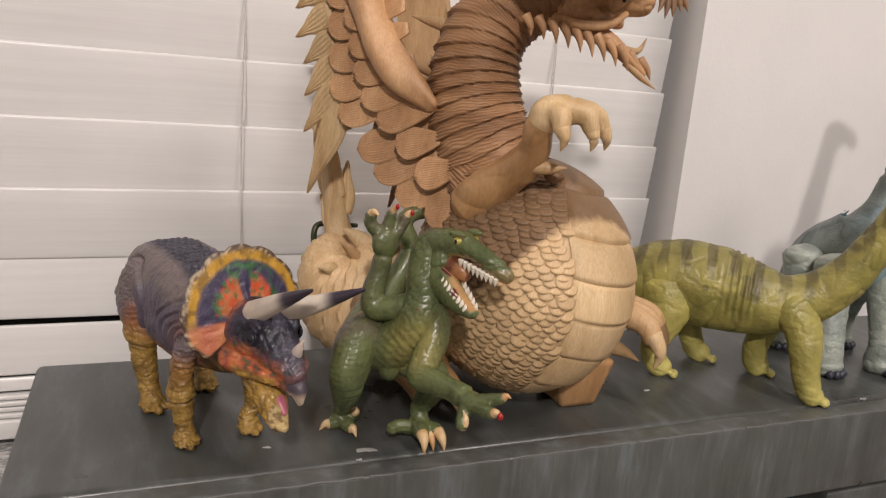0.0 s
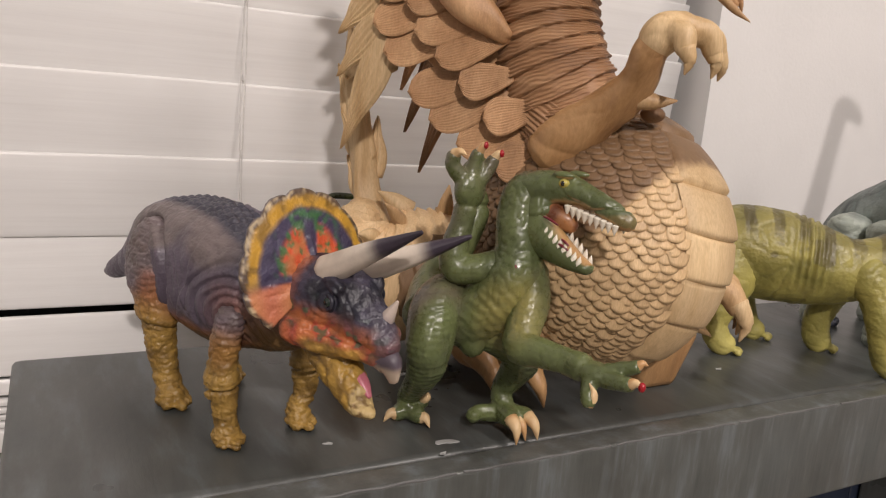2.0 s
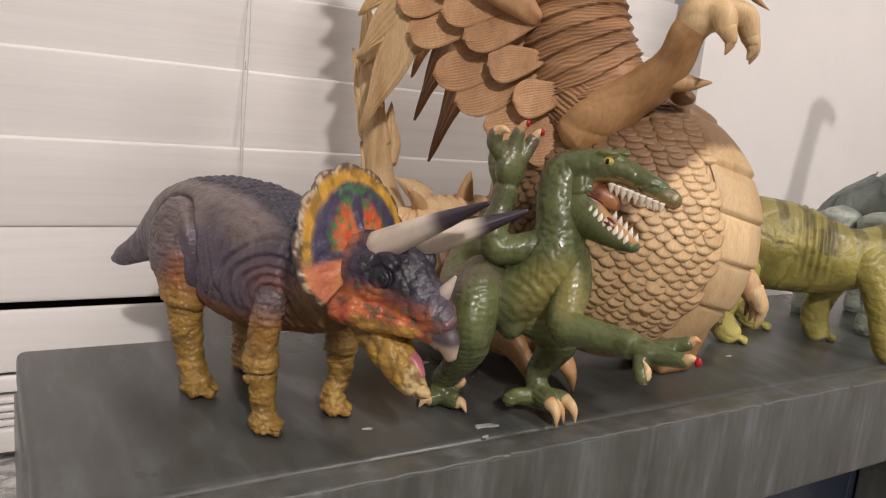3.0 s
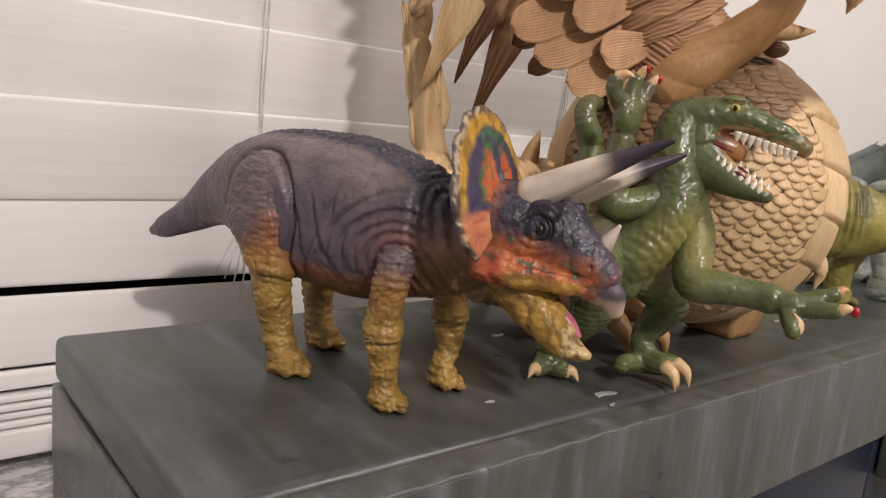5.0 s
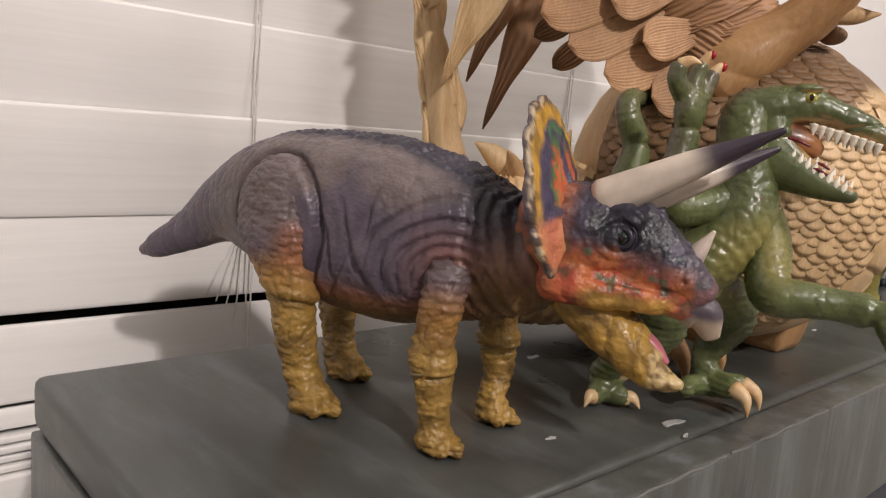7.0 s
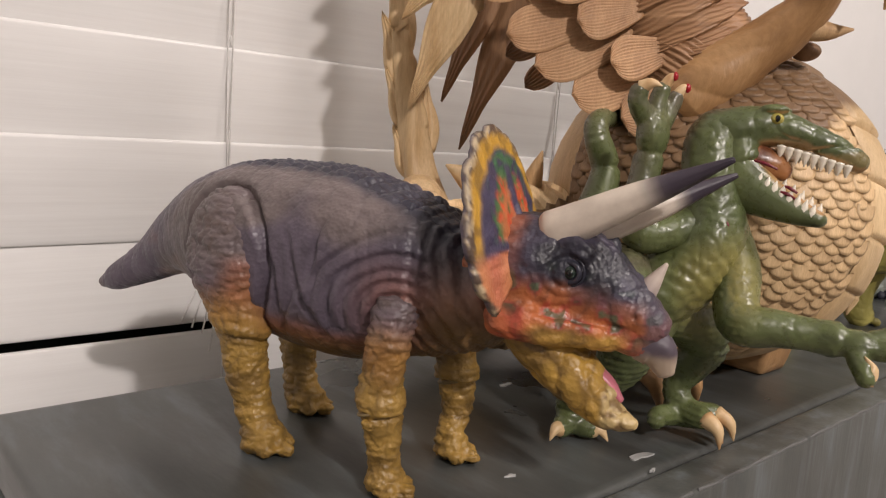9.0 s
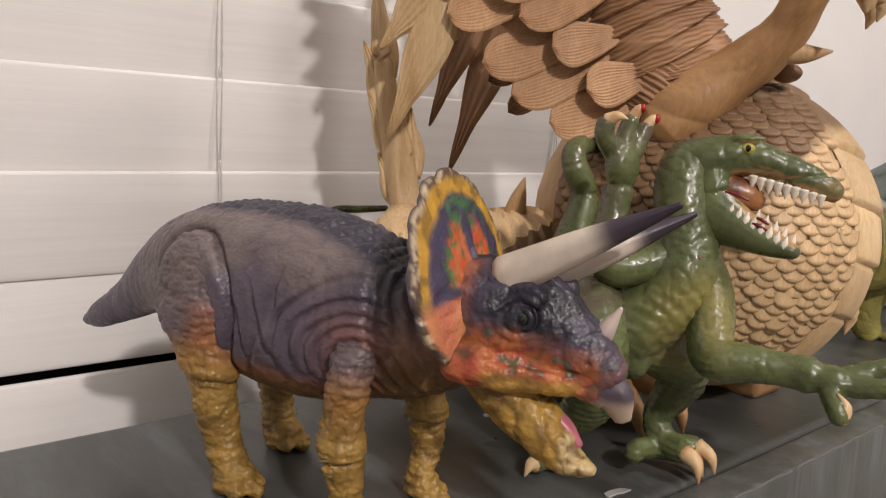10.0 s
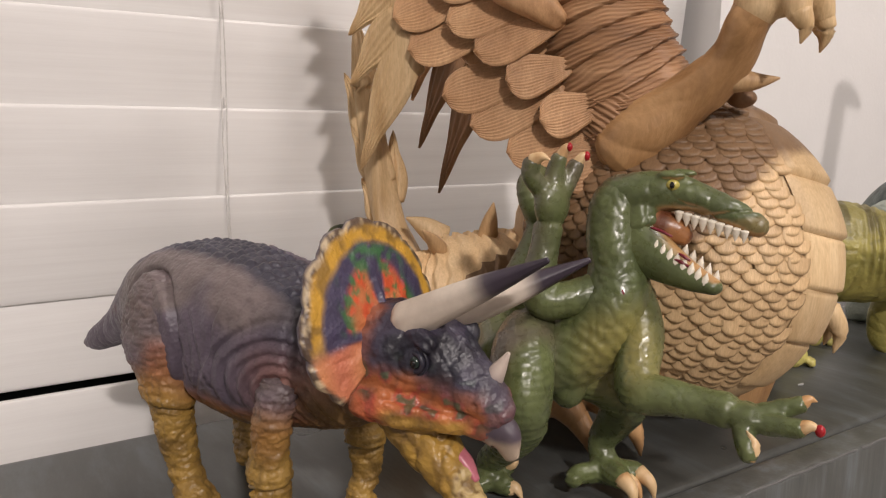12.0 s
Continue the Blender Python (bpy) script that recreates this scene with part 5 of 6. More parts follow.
def dragon():
    root = thing("wooden_dragon", (0.0, 0.48, 0.0), "hand-carved natural wood dragon with spread wings and scaled belly", "wood carving")

    # neck with overlapping rings
    def rings(u, a, r):
        s = u * 27 + 0.55 * np.cos(a - 0.9) + 0.25 * vnoise(r.reshape(-1, 3), 45).reshape(u.shape)
        saw = s - np.floor(s)
        fine = np.sin(2 * np.pi * (u * 120 + 0.8 * np.sin(a * 2) + 1.5 * vnoise(r.reshape(-1, 3), 120).reshape(u.shape)))
        return (0.0026 * (1 - saw) ** 1.4 * (0.6 + 0.8 * vnoise(r.reshape(-1, 3), 60).reshape(u.shape)) - 0.0010 + 0.00045 * fine) * step(0.0, 0.06, u) * step(1.0, 0.9, u)

    neck = mesh_of("neck", tube([(0.000, 0.462, 0.108, 0.0060), (-0.006, 0.462, 0.117, 0.0190), (-0.006, 0.464, 0.131, 0.0290), (-0.009, 0.468, 0.150, 0.0310), (-0.016, 0.474, 0.172, 0.0300), (-0.0195, 0.478, 0.192, 0.0280), (-0.019, 0.480, 0.212, 0.0258), (-0.013, 0.480, 0.231, 0.0240), (0.001, 0.477, 0.247, 0.0235), (0.020, 0.472, 0.258, 0.0220), (0.038, 0.466, 0.262, 0.018)], 62, 110, up=(0, 1, 0), shape=rings))
    neck = part("neck", neck, M_NECK, root, "ringed brown carved neck and chest")
    part("chest_tuft", tube([(-0.0150, 0.4680, 0.1620, 0.0220, 0.0200), (-0.0180, 0.4620, 0.1480, 0.0220, 0.0200), (-0.0170, 0.4560, 0.1350, 0.0190, 0.0170), (-0.0135, 0.4520, 0.1240, 0.0135, 0.0120), (-0.0100, 0.4500, 0.1160, 0.0060, 0.0055)], 14, 220, shape=lambda u, a, r: (0.0005 * np.sin(a * 38 + 3 * np.sin(u * 9)) + 0.0004 * np.sin(a * 13 + 4 * u) + 0.0010 * (vnoise(r.reshape(-1, 3), 110).reshape(u.shape) - 0.5)) * step(0.0, 0.2, u)), M_NECK, neck, "grooved hair tuft at the foot of the chest")
    for z, x, l in ((0.205, -0.046, 0.012), (0.232, -0.040, 0.013), (0.180, -0.046, 0.010)):
        part("neck_spike", cone((x + 0.004, 0.492, z), (x - l, 0.505, z + 0.004), 0.0045, 10), M_WOOD, neck)

    # head and beard
    head = fuse("head", join(tube([(0.020, 0.470, 0.262, 0.022), (0.040, 0.462, 0.262, 0.020, 0.018), (0.060, 0.455, 0.258, 0.016, 0.013), (0.074, 0.450, 0.254, 0.010, 0.009)], 6, 24),
                             tube([(0.022, 0.462, 0.246, 0.010), (0.040, 0.452, 0.243, 0.009, 0.006), (0.056, 0.447, 0.241, 0.006, 0.004)], 6, 16),
                             ball((0.048, 0.443, 0.252), (0.007, 0.006, 0.006)), ball((0.036, 0.444, 0.266), 0.006)), 0.0009, 3)
    relief(head, lambda p, n: wrinkle(p, 130, 0.0012))
    head = part("head", head, M_BROWN, root, "brown carved dragon head")
    # dark-coloured ball stands for the shade inside the nostril
    part("nostril", ball((0.0515, 0.4385, 0.2535), (0.0016, 0.0012, 0.0022), 8), M_NOSTRIL, head, "dark ball in place of the nostril's shade")
    part("moustache", tube([(0.012, 0.446, 0.240, 0.0022), (0.026, 0.441, 0.2370, 0.0028), (0.044, 0.440, 0.2385, 0.0028), (0.058, 0.444, 0.246, 0.0018)], 6, 12), M_BROWN, head)
    part("beard", tube([(0.030, 0.458, 0.238, 0.010, 0.006), (0.048, 0.450, 0.232, 0.0090, 0.0055), (0.062, 0.442, 0.221, 0.0060, 0.0040), (0.070, 0.437, 0.213, 0.0030, 0.0020)], 6, 16), M_BROWN, head, "brown carved beard")
    for k in range(11):
        t = k / 10
        p = np.array((-0.006 + 0.074 * t, 0.447 - 0.008 * t, 0.236 - 0.018 * t * t))
        part("beard_spike", cone(p + (0, 0, 0.003), p + (0.003 + 0.004 * t, -0.003, -0.008 - 0.004 * math.sin(3 * t)), 0.0030, 8, (0.001, -0.001, 0)), M_BROWN, head)
    part("whisker", cone((0.060, 0.441, 0.219), (0.0755, 0.4300, 0.2045), 0.0030, 10, (0.001, 0, -0.0015)), M_WOOD, head, "pale carved whisker")
    part("whisker", cone((0.062, 0.450, 0.226), (0.0900, 0.4650, 0.2355), 0.0030, 10, (0.003, 0, -0.004)), M_WOOD, head, "pale carved whisker")
    for k in range(5):
        part("mane_spike", cone((0.088 + 0.003 * k, 0.452, 0.262), (0.083 + 0.0055 * k, 0.448, 0.2495 - 0.003 * math.sin(k * 1.3)), 0.0030, 8, (0.001, 0, 0)), M_DARK, head)

    # unseen lumps over the head, added to shade the neck and coil
    mane = fuse("mane", join(ball((0.006, 0.420, 0.2760), (0.036, 0.044, 0.0190)), ball((0.040, 0.440, 0.2820), (0.036, 0.040, 0.0220)), ball((0.000, 0.455, 0.2850), (0.034, 0.036, 0.0220))), 0.0012, 4)
    relief(mane, lambda p, n: wrinkle(p, 90, 0.0022, (0.6, 0.6, 1.6)))
    part("mane", mane, M_BROWN, head, "unseen lumps over the head, added to cast shade")

    # the great coil: scales on the flank, plates on the belly
    v, f = ball((0, 0, 0), 1.0, 48)
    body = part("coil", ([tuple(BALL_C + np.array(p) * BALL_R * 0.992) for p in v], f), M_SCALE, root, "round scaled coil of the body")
    def border(z):
        return 0.0085 - 0.010 * max(0.0, (0.075 - z) / 0.06) + 0.010 * max(0.0, (z - 0.125) / 0.03)

    def on_rim(z, fi):
        h = max(-0.985, min(0.985, (z - BALL_C[2]) / BALL_R[2]))
        r = math.sqrt(1 - h * h)
        return np.array((r * math.sin(fi), -r * math.cos(fi), h))

    for k in range(7):
        NS, NF = 16, 44
        pv, pf = [], []
        for i in range(NS + 1):
            s = i / NS
            z0 = 0.0120 + 0.0225 * (k + s)
            h = max(-0.97, min(0.97, (z0 - BALL_C[2]) / BALL_R[2]))
            r = math.sqrt(1 - h * h)
            f0 = math.asin(max(-1, min(1, (border(z0) - BALL_C[0]) / (BALL_R[0] * r))))
            for j in range(NF + 1):
                fi = f0 + (radians(128) - f0) * j / NF
                arc = BALL_R[0] * r * (fi - f0)
                sag = 0.26 * arc - 1.6 * arc * arc * (1 if z0 > 0.06 else 0.4)
                lip = -0.0008 + 0.0024 * min(1, arc / 0.0018) * (0.40 + 0.60 * (1 - s)) * min(1, s / 0.07) * min(1, (1 - s) / 0.05)
                pv.append(tuple(on_ball(on_rim(z0 - sag, fi), lip)[0]))
        for i in range(NS):
            for j in range(NF):
                q = i * (NF + 1) + j
                pf.append((q, q + 1, q + NF + 2, q + NF + 1))
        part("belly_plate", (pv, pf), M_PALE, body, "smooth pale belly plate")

    # feet, claws and foot block
    block = box(0.034, 0.074, 0.431, 0.475, 0.0, 0.034, 0.004, 2)
    part("foot_block", ([(0.058 + (x - 0.058) * (0.62 + 0.5 * z / 0.034), 0.452 + (y - 0.452) * (0.7 + 0.35 * z / 0.034), z) for x, y, z in block[0]], block[1]), M_ARM, root, "faceted wooden foot block")
    toes = (-0.7, 0.5, 1.6)
    foot = part("foot", fuse("foot", join(ball((0.086, 0.464, 0.056), (0.018, 0.020, 0.014)), *[tube([(0.092 + 0.006 * k, 0.450 + 0.005 * k, 0.060, 0.0085), (0.101 + 0.007 * k, 0.438 + 0.007 * k, 0.056, 0.0078), (0.105 + 0.008 * k, 0.433 + 0.009 * k, 0.047, 0.0060)], 5, 14) for k in toes]), 0.0009, 3), M_WOOD, root, "carved clawed foot")
    for k in toes:
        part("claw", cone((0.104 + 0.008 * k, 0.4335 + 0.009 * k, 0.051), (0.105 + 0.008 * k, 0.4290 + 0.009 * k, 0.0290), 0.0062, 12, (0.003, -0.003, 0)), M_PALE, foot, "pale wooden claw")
    part("heel_spike", cone((0.082, 0.458, 0.034), (0.112, 0.454, 0.021), 0.0070, 10, (0, 0, 0.002)), M_WOOD, foot)

    # hind foot under the coil, behind the raptor toy
    hind = part("foot", fuse("foot", join(ball((-0.048, 0.462, 0.026), (0.020, 0.016, 0.013)), tube([(-0.058, 0.455, 0.027, 0.0085), (-0.058, 0.445, 0.024, 0.0070), (-0.056, 0.440, 0.019, 0.0050)], 5, 12), tube([(-0.040, 0.452, 0.026, 0.0085), (-0.036, 0.441, 0.023, 0.0070), (-0.033, 0.436, 0.018, 0.0050)], 5, 12)), 0.0009, 3), M_ARM, root, "carved hind foot with pointed claws")
    for a, b in (((-0.0562, 0.4415, 0.0205), (-0.0513, 0.4338, 0.0015)), ((-0.0335, 0.4370, 0.0195), (-0.0285, 0.4305, 0.0015))):
        part("claw", cone(a, b, 0.0056, 12, (-0.001, -0.003, 0.002)), M_ARM, hind, "brown wooden claw")

    # arm with claws held up
    arm = fuse("arm", tube([(-0.026, 0.452, 0.130, 0.0150), (-0.022, 0.443, 0.140, 0.0142), (-0.016, 0.433, 0.149, 0.0120), (-0.012, 0.422, 0.158, 0.0106), (-0.011, 0.412, 0.168, 0.0092), (-0.014, 0.404, 0.179, 0.0085), (-0.0135, 0.401, 0.184, 0.0084)], 7, 24), 0.0009, 4)
    relief(arm, lambda p, n: wrinkle(p, 60, 0.0008))
    arm = part("arm", arm, M_ARM, root, "smooth carved arm raised with bent claws")
    hand = fuse("paw", join(tube([(-0.0135, 0.402, 0.1830, 0.0088), (-0.012, 0.398, 0.188, 0.0092), (-0.003, 0.3955, 0.1900, 0.0085)], 7, 24),
                            tube([(-0.012, 0.395, 0.1885, 0.0068), (-0.0115, 0.388, 0.1875, 0.0060), (-0.0115, 0.3845, 0.1805, 0.0045)], 6, 14),
                            tube([(-0.003, 0.394, 0.1900, 0.0070), (0.0045, 0.389, 0.1885, 0.0058), (0.0075, 0.3875, 0.1815, 0.0045)], 6, 14),
                            tube([(0.002, 0.396, 0.1905, 0.0070), (0.0145, 0.396, 0.1885, 0.0058), (0.0205, 0.3965, 0.1815, 0.0045)], 6, 14)), 0.0009, 4)
    relief(hand, lambda p, n: wrinkle(p, 60, 0.0008))
    part("paw", hand, M_PALE, arm, "pale sapwood paw")
    for a, b in (((-0.0115, 0.3845, 0.1815), (-0.0118, 0.3832, 0.1705)), ((0.0075, 0.3875, 0.1820), (0.0085, 0.3875, 0.1705)), ((0.0205, 0.3965, 0.1820), (0.0235, 0.3975, 0.1705))):
        part("claw", cone(a, b, 0.0042, 12, (0.001, -0.0014, 0)), M_PALE, arm, "pale wooden claw")
    part("elbow_spike", cone((-0.011, 0.414, 0.1600), (0.0030, 0.4000, 0.1600), 0.0056, 12, (0, 0, -0.0012)), M_WOOD, arm, "pointed elbow spike")
    part("elbow_knob", ball((0.008, 0.420, 0.1530), (0.006, 0.006, 0.004)), M_DARK, arm)

    # wings
    NW = np.array((-0.775, -0.632, 0.0))
    OUT = np.array((-0.632, 0.775, 0.0))

    def wing_web(pts, back, thick):
        p = np.array(pts) - NW * back
        q = p - NW * thick
        n = len(p)
        return [tuple(a) for a in p] + [tuple(a) for a in q], [tuple(range(n)), tuple(range(2 * n - 1, n - 1, -1))] + [(k, n + k, n + (k + 1) % n, (k + 1) % n) for k in range(n)]

    wing = part("wing", wing_web([(-0.041, 0.470, 0.130), (-0.056, 0.490, 0.150), (-0.072, 0.511, 0.172), (-0.084, 0.523, 0.188), (-0.090, 0.530, 0.207), (-0.093, 0.534, 0.235), (-0.099, 0.540, 0.272), (-0.085, 0.522, 0.272), (-0.070, 0.504, 0.235), (-0.054, 0.485, 0.197), (-0.038, 0.470, 0.175)], 0.001, 0.005), M_BROWN, root, "spread carved wing", smooth=False)
    part("wing_bone", tube([(-0.0480, 0.4700, 0.1850, 0.0040), (-0.0560, 0.4765, 0.1925, 0.0075), (-0.0645, 0.4855, 0.2010, 0.0105), (-0.0725, 0.4950, 0.2140, 0.0120, 0.0105), (-0.0785, 0.5030, 0.2320, 0.0120, 0.0100), (-0.0850, 0.5110, 0.2550, 0.0105), (-0.0905, 0.5180, 0.2720, 0.0080)], 8, 24, shape=lambda u, a, r: 0.0008 * np.sin(3 * a + 9 * u)), M_BROWN, wing, "smooth wooden wing bone")
    # overlapping ribbed feathers: x, y, z of each one's outer tip
    outer = ((-0.0477, 0.4705, 0.1272), (-0.0613, 0.4870, 0.1360), (-0.0720, 0.5000, 0.1475), (-0.0802, 0.5103, 0.1603), (-0.0906, 0.5230, 0.1805), (-0.0952, 0.5287, 0.1950), (-0.0964, 0.5303, 0.2136), (-0.0977, 0.5318, 0.2320), (-0.0990, 0.5335, 0.2500), (-0.1005, 0.5355, 0.2680))
    inner = ((-0.0520, 0.4755, 0.1500), (-0.0615, 0.4875, 0.1665), (-0.0705, 0.4985, 0.1790), (-0.0785, 0.5085, 0.1915), (-0.0825, 0.5135, 0.2060), (-0.0855, 0.5172, 0.2210), (-0.0885, 0.5210, 0.2380), (-0.0910, 0.5240, 0.2560))
    for rows, lift, size in ((outer, 0.0010, 1.0), (inner, 0.0045, 0.92)):
        for k, (x, y, z) in enumerate(rows):
            deg = radians(-17 + 4 * math.sin(2.3 * k))
            d = OUT * math.cos(deg) + np.array((0, 0, 1)) * math.sin(deg)
            e = np.array((x, y, z)) - OUT * 0.0030 - np.array((0, 0, 0.0062)) + d * 0.0030 + NW * lift
            # the root meets the line where the wing joins the chest
            room_in = e @ OUT - (0.390 + 0.245 * (z - 0.138))
            ln = max(0.030, min(0.044, room_in / math.cos(deg) + 0.010)) * size
            nn = NW + np.array((0, 0, 0.22)) - OUT * 0.10
            part("feather", blade(e - d * ln - NW * 0.006, e, 0.0285 * size, nn, 0.0022, 14, 0.0016, "shell"), M_BROWN, wing, "ribbed brown wing feather")
    for b, t, w in (((-0.0865, 0.5260, 0.182), (-0.1042, 0.5478, 0.1195), 0.0161), ((-0.0900, 0.5300, 0.190), (-0.1072, 0.5512, 0.1598), 0.0148), ((-0.0915, 0.5320, 0.206), (-0.1075, 0.5515, 0.1830), 0.0143), ((-0.0930, 0.5340, 0.220), (-0.1085, 0.5525, 0.2035), 0.0137), ((-0.0945, 0.5355, 0.236), (-0.1130, 0.5580, 0.2195), 0.0137), ((-0.0970, 0.5385, 0.252), (-0.1135, 0.5585, 0.2375), 0.0137), ((-0.0990, 0.5405, 0.268), (-0.1150, 0.5600, 0.2560), 0.0137)):
        part("wing_quill", blade(np.array(b) + NW * 0.0015, np.array(t), w * 1.3, NW, 0.0056, 6, 0.0, "leaf", 0.001), M_PALE, wing, "pale pointed wing quill")
    part("quill_root", tube([(-0.0865, 0.5275, 0.165, 0.0040, 0.0065), (-0.0895, 0.5310, 0.190, 0.0042, 0.0070), (-0.0925, 0.5345, 0.215, 0.0042, 0.0070), (-0.0955, 0.5380, 0.245, 0.0040, 0.0065), (-0.099, 0.542, 0.270, 0.0030, 0.0050)], 6, 16), M_PALE, wing, "pale wing edge")

    far = part("wing", wing_web([(-0.026, 0.575, 0.192), (-0.034, 0.580, 0.215), (-0.040, 0.586, 0.260), (-0.042, 0.588, 0.310), (-0.018, 0.575, 0.310), (-0.010, 0.560, 0.250), (-0.006, 0.540, 0.205), (-0.010, 0.545, 0.188), (-0.018, 0.565, 0.185)], 0.0, 0.006), M_WOOD, root, "far carved wing", smooth=False)
    FN = np.array((-0.95, 0.10, 0.0)) * 1.0 + np.array((0, -0.45, 0))
    for b, t, w, bend, m in (((-0.014, 0.560, 0.196), (-0.0340, 0.5925, 0.1035), 0.0257, 0.004, M_DARK), ((-0.026, 0.575, 0.196), (-0.0430, 0.5985, 0.1290), 0.0203, 0.003, M_DARK), ((-0.034, 0.580, 0.208), (-0.0470, 0.6000, 0.1560), 0.0182, 0.003, M_BROWN), ((-0.040, 0.584, 0.226), (-0.0530, 0.6020, 0.1830), 0.0169, 0.003, M_BROWN), ((-0.044, 0.586, 0.245), (-0.0570, 0.6020, 0.2100), 0.0162, 0.002, M_WOOD), ((-0.046, 0.588, 0.265), (-0.0600, 0.6020, 0.2350), 0.0162, 0.002, M_WOOD)):
        part("wing_quill", blade(b, t, w, FN, 0.0060, 4, 0.0, "leaf", bend), m, far, "brown pointed wing quill")
    for b, t, w in (((-0.022, 0.520, 0.172), (-0.045, 0.545, 0.150), 0.020), ((-0.018, 0.515, 0.160), (-0.040, 0.535, 0.135), 0.018)):
        part("feather", blade(b, t, w, FN, 0.0040, 7, 0.0, "shell"), M_DARK, far, "dark underside feather")

    # tail: scaled roll, spikes and the flame-shaped end
    def scaled(u, a, r):
        row = u * 26
        k = np.floor(row)
        col = a / (2 * np.pi) * 18 + 0.5 * (k % 2)
        s = np.abs(col - np.floor(col) - 0.5) * 2
        fr = row - k
        return (0.0022 * np.clip(fr / (0.97 - 0.30 * s), 0, 1) * (fr < 0.97 - 0.30 * s) - 0.0004) * step(0.02, 0.1, u) * step(1, 0.96, u)

    tail = part("tail", tube([(0.030, 0.515, 0.045, 0.030), (0.000, 0.515, 0.046, 0.0360, 0.0380), (-0.030, 0.517, 0.048, 0.0370, 0.0400), (-0.058, 0.524, 0.048, 0.0350, 0.0395), (-0.080, 0.536, 0.050, 0.0270, 0.0350), (-0.088, 0.552, 0.062, 0.0180, 0.0240), (-0.080, 0.565, 0.080, 0.0110, 0.0120)], 52, 198, shape=scaled), M_SCALE, root, "scaled wooden tail roll")
    for a, b, r in (((-0.086, 0.525, 0.070), (-0.1015, 0.5175, 0.0755), 0.0065), ((-0.048, 0.520, 0.082), (-0.0520, 0.5090, 0.1045), 0.0060), ((-0.062, 0.540, 0.084), (-0.0790, 0.5460, 0.0950), 0.0075), ((-0.030, 0.520, 0.082), (-0.014, 0.512, 0.100), 0.0065), ((-0.074, 0.520, 0.080), (-0.088, 0.515, 0.0930), 0.0050)):
        part("tail_spike", cone(a, b, r, 12, (0, 0, 0.001)), M_PALE if r > 0.0062 else M_WOOD, tail, "pointed tail spike")
    flame = part("tail_flame", tube([(-0.072, 0.560, 0.070, 0.0120, 0.0090), (-0.0765, 0.570, 0.092, 0.0105, 0.0080), (-0.0800, 0.575, 0.120, 0.0090, 0.0070), (-0.0850, 0.578, 0.150, 0.0068, 0.0055), (-0.0880, 0.580, 0.175, 0.0040, 0.0035), (-0.0890, 0.581, 0.190, 0.0010)], 7, 20, shape=lambda u, a, r: 0.0010 * np.sin(4 * a + 7 * u)), M_PALE, tail, "flame-shaped pale tail end")
    LN = np.array((-0.6, -0.8, 0.1))
    for b, t, w in (((-0.074, 0.571, 0.088), (-0.0880, 0.580, 0.1125), 0.0185), ((-0.076, 0.573, 0.110), (-0.0930, 0.582, 0.1410), 0.0185), ((-0.080, 0.576, 0.130), (-0.0960, 0.583, 0.1670), 0.0170), ((-0.072, 0.572, 0.100), (-0.0700, 0.578, 0.138), 0.016), ((-0.084, 0.578, 0.150), (-0.0860, 0.583, 0.1900), 0.0145)):
        part("flame_leaf", blade(b, t, w, LN, 0.0100, 3, 0.0, "leaf", -0.001), M_PALE, flame, "pale carved leaf")
    return root, body


DRAGON, COIL = dragon()


# ---- a green tail end behind the dragon ----
def hidden_tail():
    root = thing("toy_tail", (-0.055, 0.625, 0.0), "thin olive-green curled tail of a toy dinosaur", "toy dinosaur")
    me = mesh_of("curled_tail", tube([(-0.030, 0.558, 0.004, 0.0030), (-0.050, 0.563, 0.018, 0.0030), (-0.066, 0.610, 0.040, 0.0028), (-0.075, 0.642, 0.055, 0.0026), (-0.076, 0.648, 0.070, 0.0025), (-0.071, 0.648, 0.0765, 0.0024), (-0.058, 0.640, 0.0775, 0.0022), (-0.045, 0.632, 0.0785, 0.0018)], 8, 14))
    colour(me, lambda p, n: lerp(srgb(84, 92, 50), srgb(60, 66, 40), step(0.4, 0.7, vnoise(p, 120))))
    part("curled_tail", me, M_RAPTOR, root)


hidden_tail()


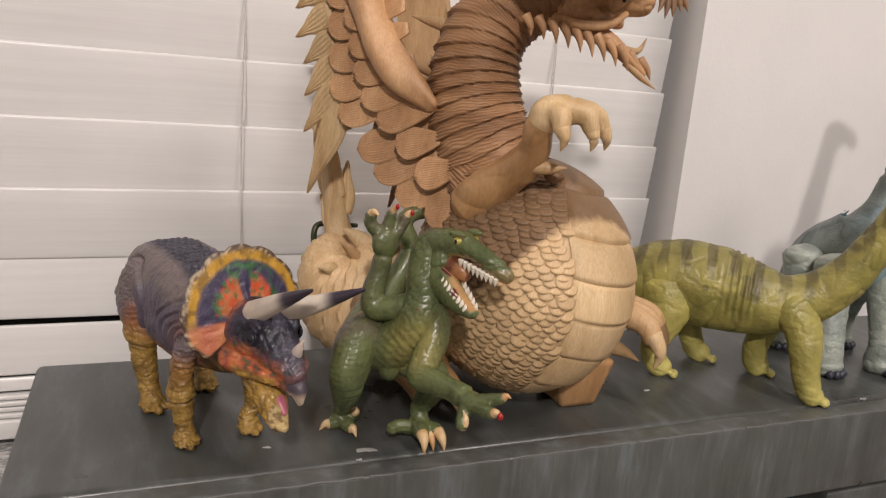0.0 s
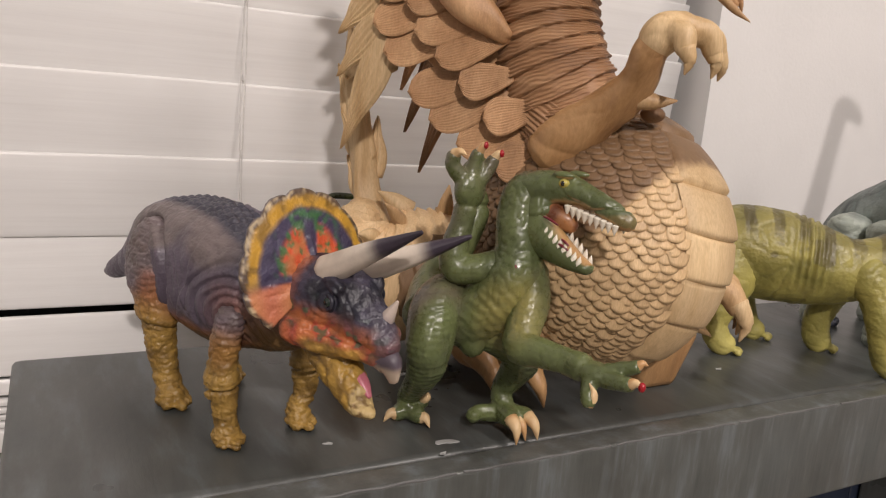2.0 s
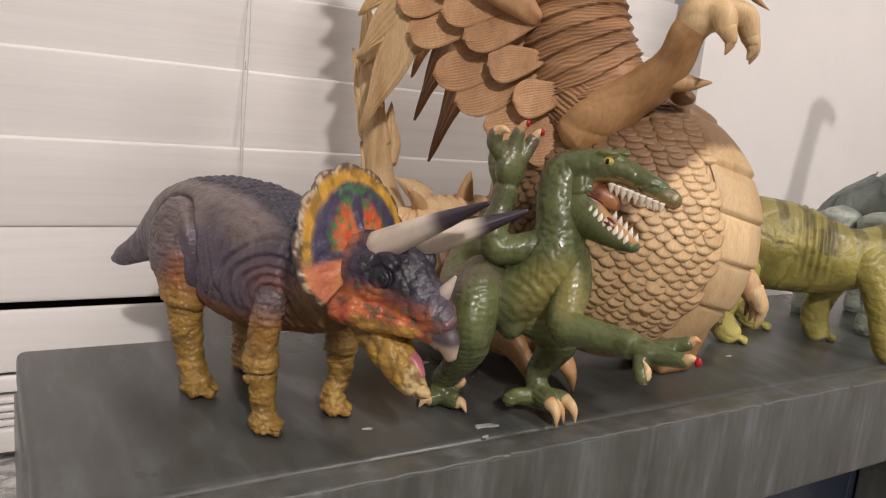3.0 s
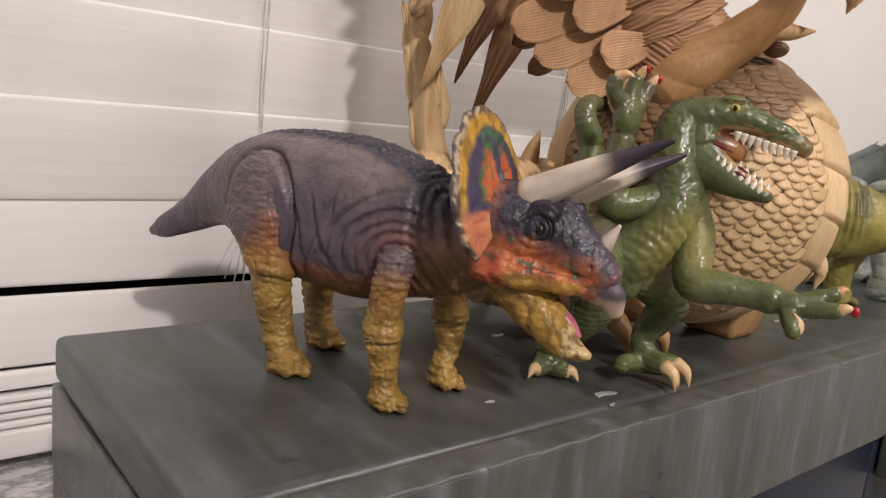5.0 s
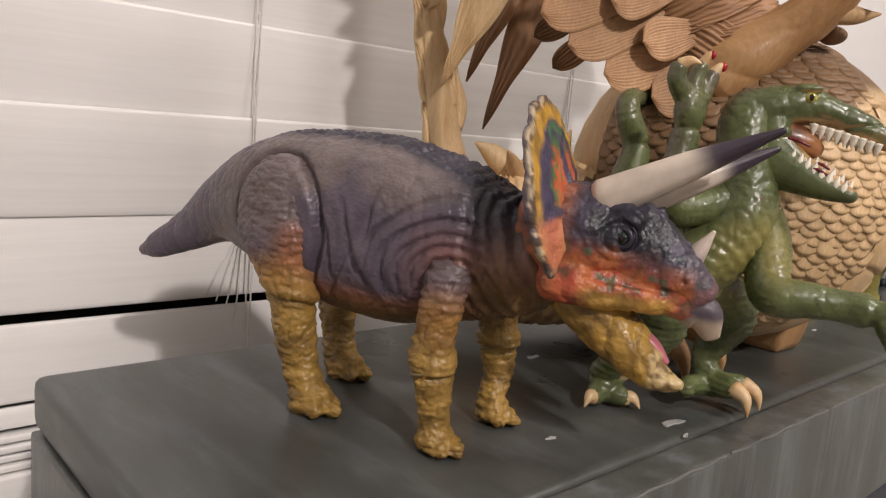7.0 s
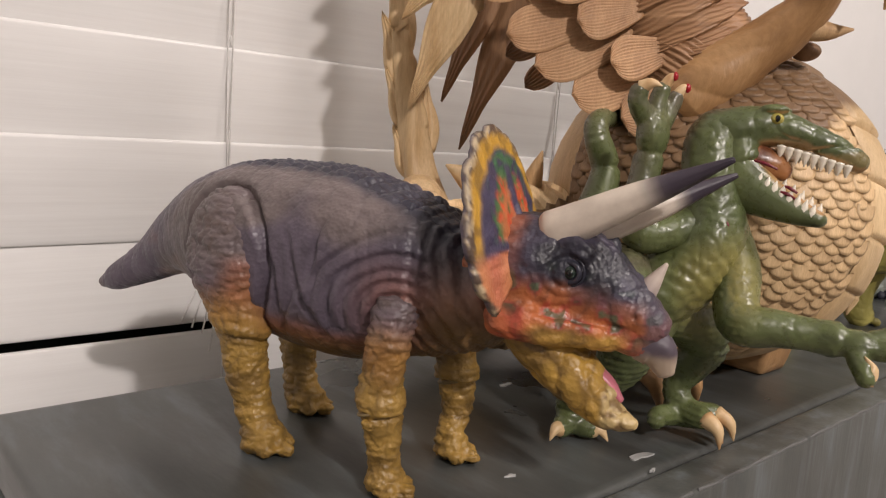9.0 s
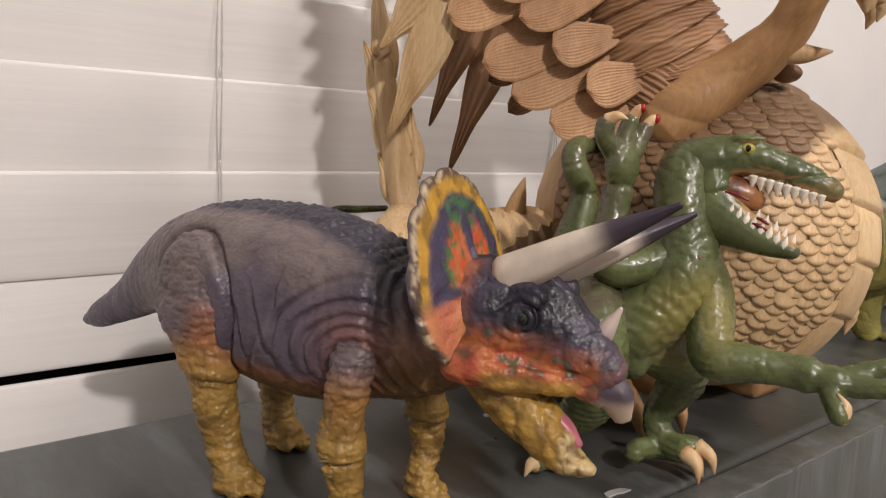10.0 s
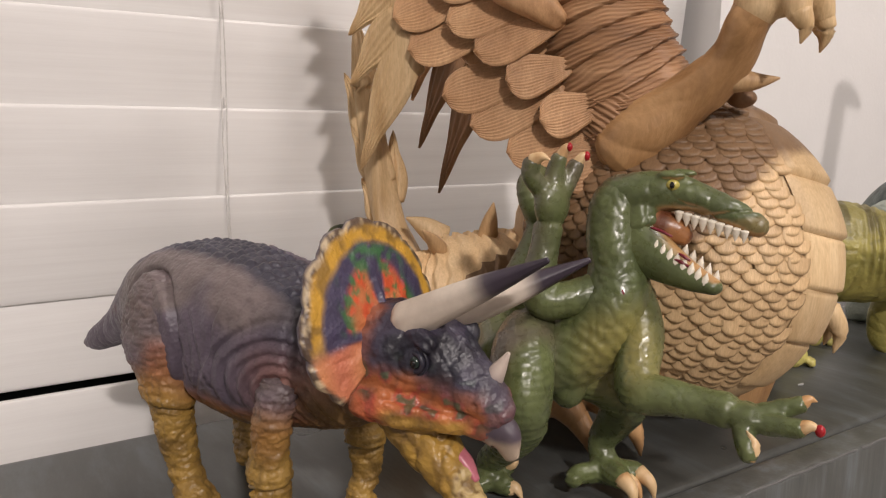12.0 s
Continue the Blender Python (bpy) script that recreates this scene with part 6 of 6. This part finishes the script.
# ---- scales of the dragon's coil ----
def scales():
    v, f = [], []
    NU, NV = 4, 6
    for i in range(NU + 1):
        u = i / NU
        for j in range(NV + 1):
            s = 2 * j / NV - 1
            w = 0.0053 * (1 - 0.22 * max(0.0, (u - 0.5) / 0.5) ** 2.0)
            v.append((w * s, 0.0001 + 0.0015 * u ** 1.3 * (1 - 0.85 * s * s), 0.0030 - 0.0054 * u - 0.0011 * u * u * (1 - abs(s) ** 1.6)))
    row = NV + 1
    for i in range(NU):
        for j in range(NV):
            q = i * row + j
            f.append((q, q + 1, q + row + 1, q + row))
    rim = [i * row for i in range(NU + 1)] + [NU * row + j for j in range(1, row)] + [i * row + NV for i in range(NU - 1, -1, -1)]
    o = len(v)
    for k in rim:
        v.append((v[k][0], -0.0010, v[k][2]))
    for k in range(len(rim) - 1):
        f.append((rim[k], rim[k + 1], o + k + 1, o + k))
    me = mesh_of("scale", (v, f))
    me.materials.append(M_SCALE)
    places = []
    rnd = random.Random(11)
    rows = 50
    for k in range(rows):
        el = radians(-68 + 135 * k / (rows - 1))
        step_a = 0.0082 / (0.072 * max(0.25, math.cos(el)))
        a = radians(-200) + (k % 2) * step_a / 2
        while a < radians(-20):
            d = (math.cos(el) * math.cos(a), math.cos(el) * math.sin(a), math.sin(el))
            p, n = on_ball(d)
            edge = 0.0085 - 0.010 * max(0.0, (0.075 - p[2]) / 0.06) + 0.010 * max(0, (p[2] - 0.125) / 0.03)
            if p[0] < edge - 0.001 and p[1] < 0.50:
                down = np.array((0.0, 0.0, -1.0)) - n * (-n[2])
                down /= np.linalg.norm(down)
                side = np.cross(n, -down)
                j = radians(rnd.uniform(-6, 6))
                sd = side * math.cos(j) + down * math.sin(j)
                dn = np.cross(n, sd)
                s = rnd.uniform(0.78, 1.02)
                p = p + n * rnd.uniform(-0.0006, 0.0003) + side * rnd.uniform(-0.0012, 0.0012)
                m = Matrix(((sd[0] * s, n[0] * s, dn[0] * s, p[0]), (sd[1] * s, n[1] * s, dn[1] * s, p[1]), (sd[2] * s, n[2] * s, dn[2] * s, p[2]), (0, 0, 0, 1)))
                if (Vector((m[0][2], m[1][2], m[2][2])).z < 0):
                    m = m @ Matrix.Diagonal((-1, 1, -1, 1))
                places.append((p[1], m))
            a += step_a
    places.sort(key=lambda q: q[0])
    base = Matrix.Translation(-Vector(DRAGON["base"]))
    for _, m in places[:300]:
        ob = new("scale", me)
        ob.matrix_basis = base @ m
        ob.parent = COIL
    pv, pf = [], []
    src = [w.co.copy() for w in me.vertices]
    for _, m in places[300:]:
        o = len(pv)
        pv += [tuple(m @ w) for w in src]
        pf += [tuple(o + i for i in q.vertices) for q in me.polygons]
    if pv:
        tagged(part("scale_rest", (pv, pf), M_SCALE, COIL, "rows of small carved scales"), kind="stuff")


scales()
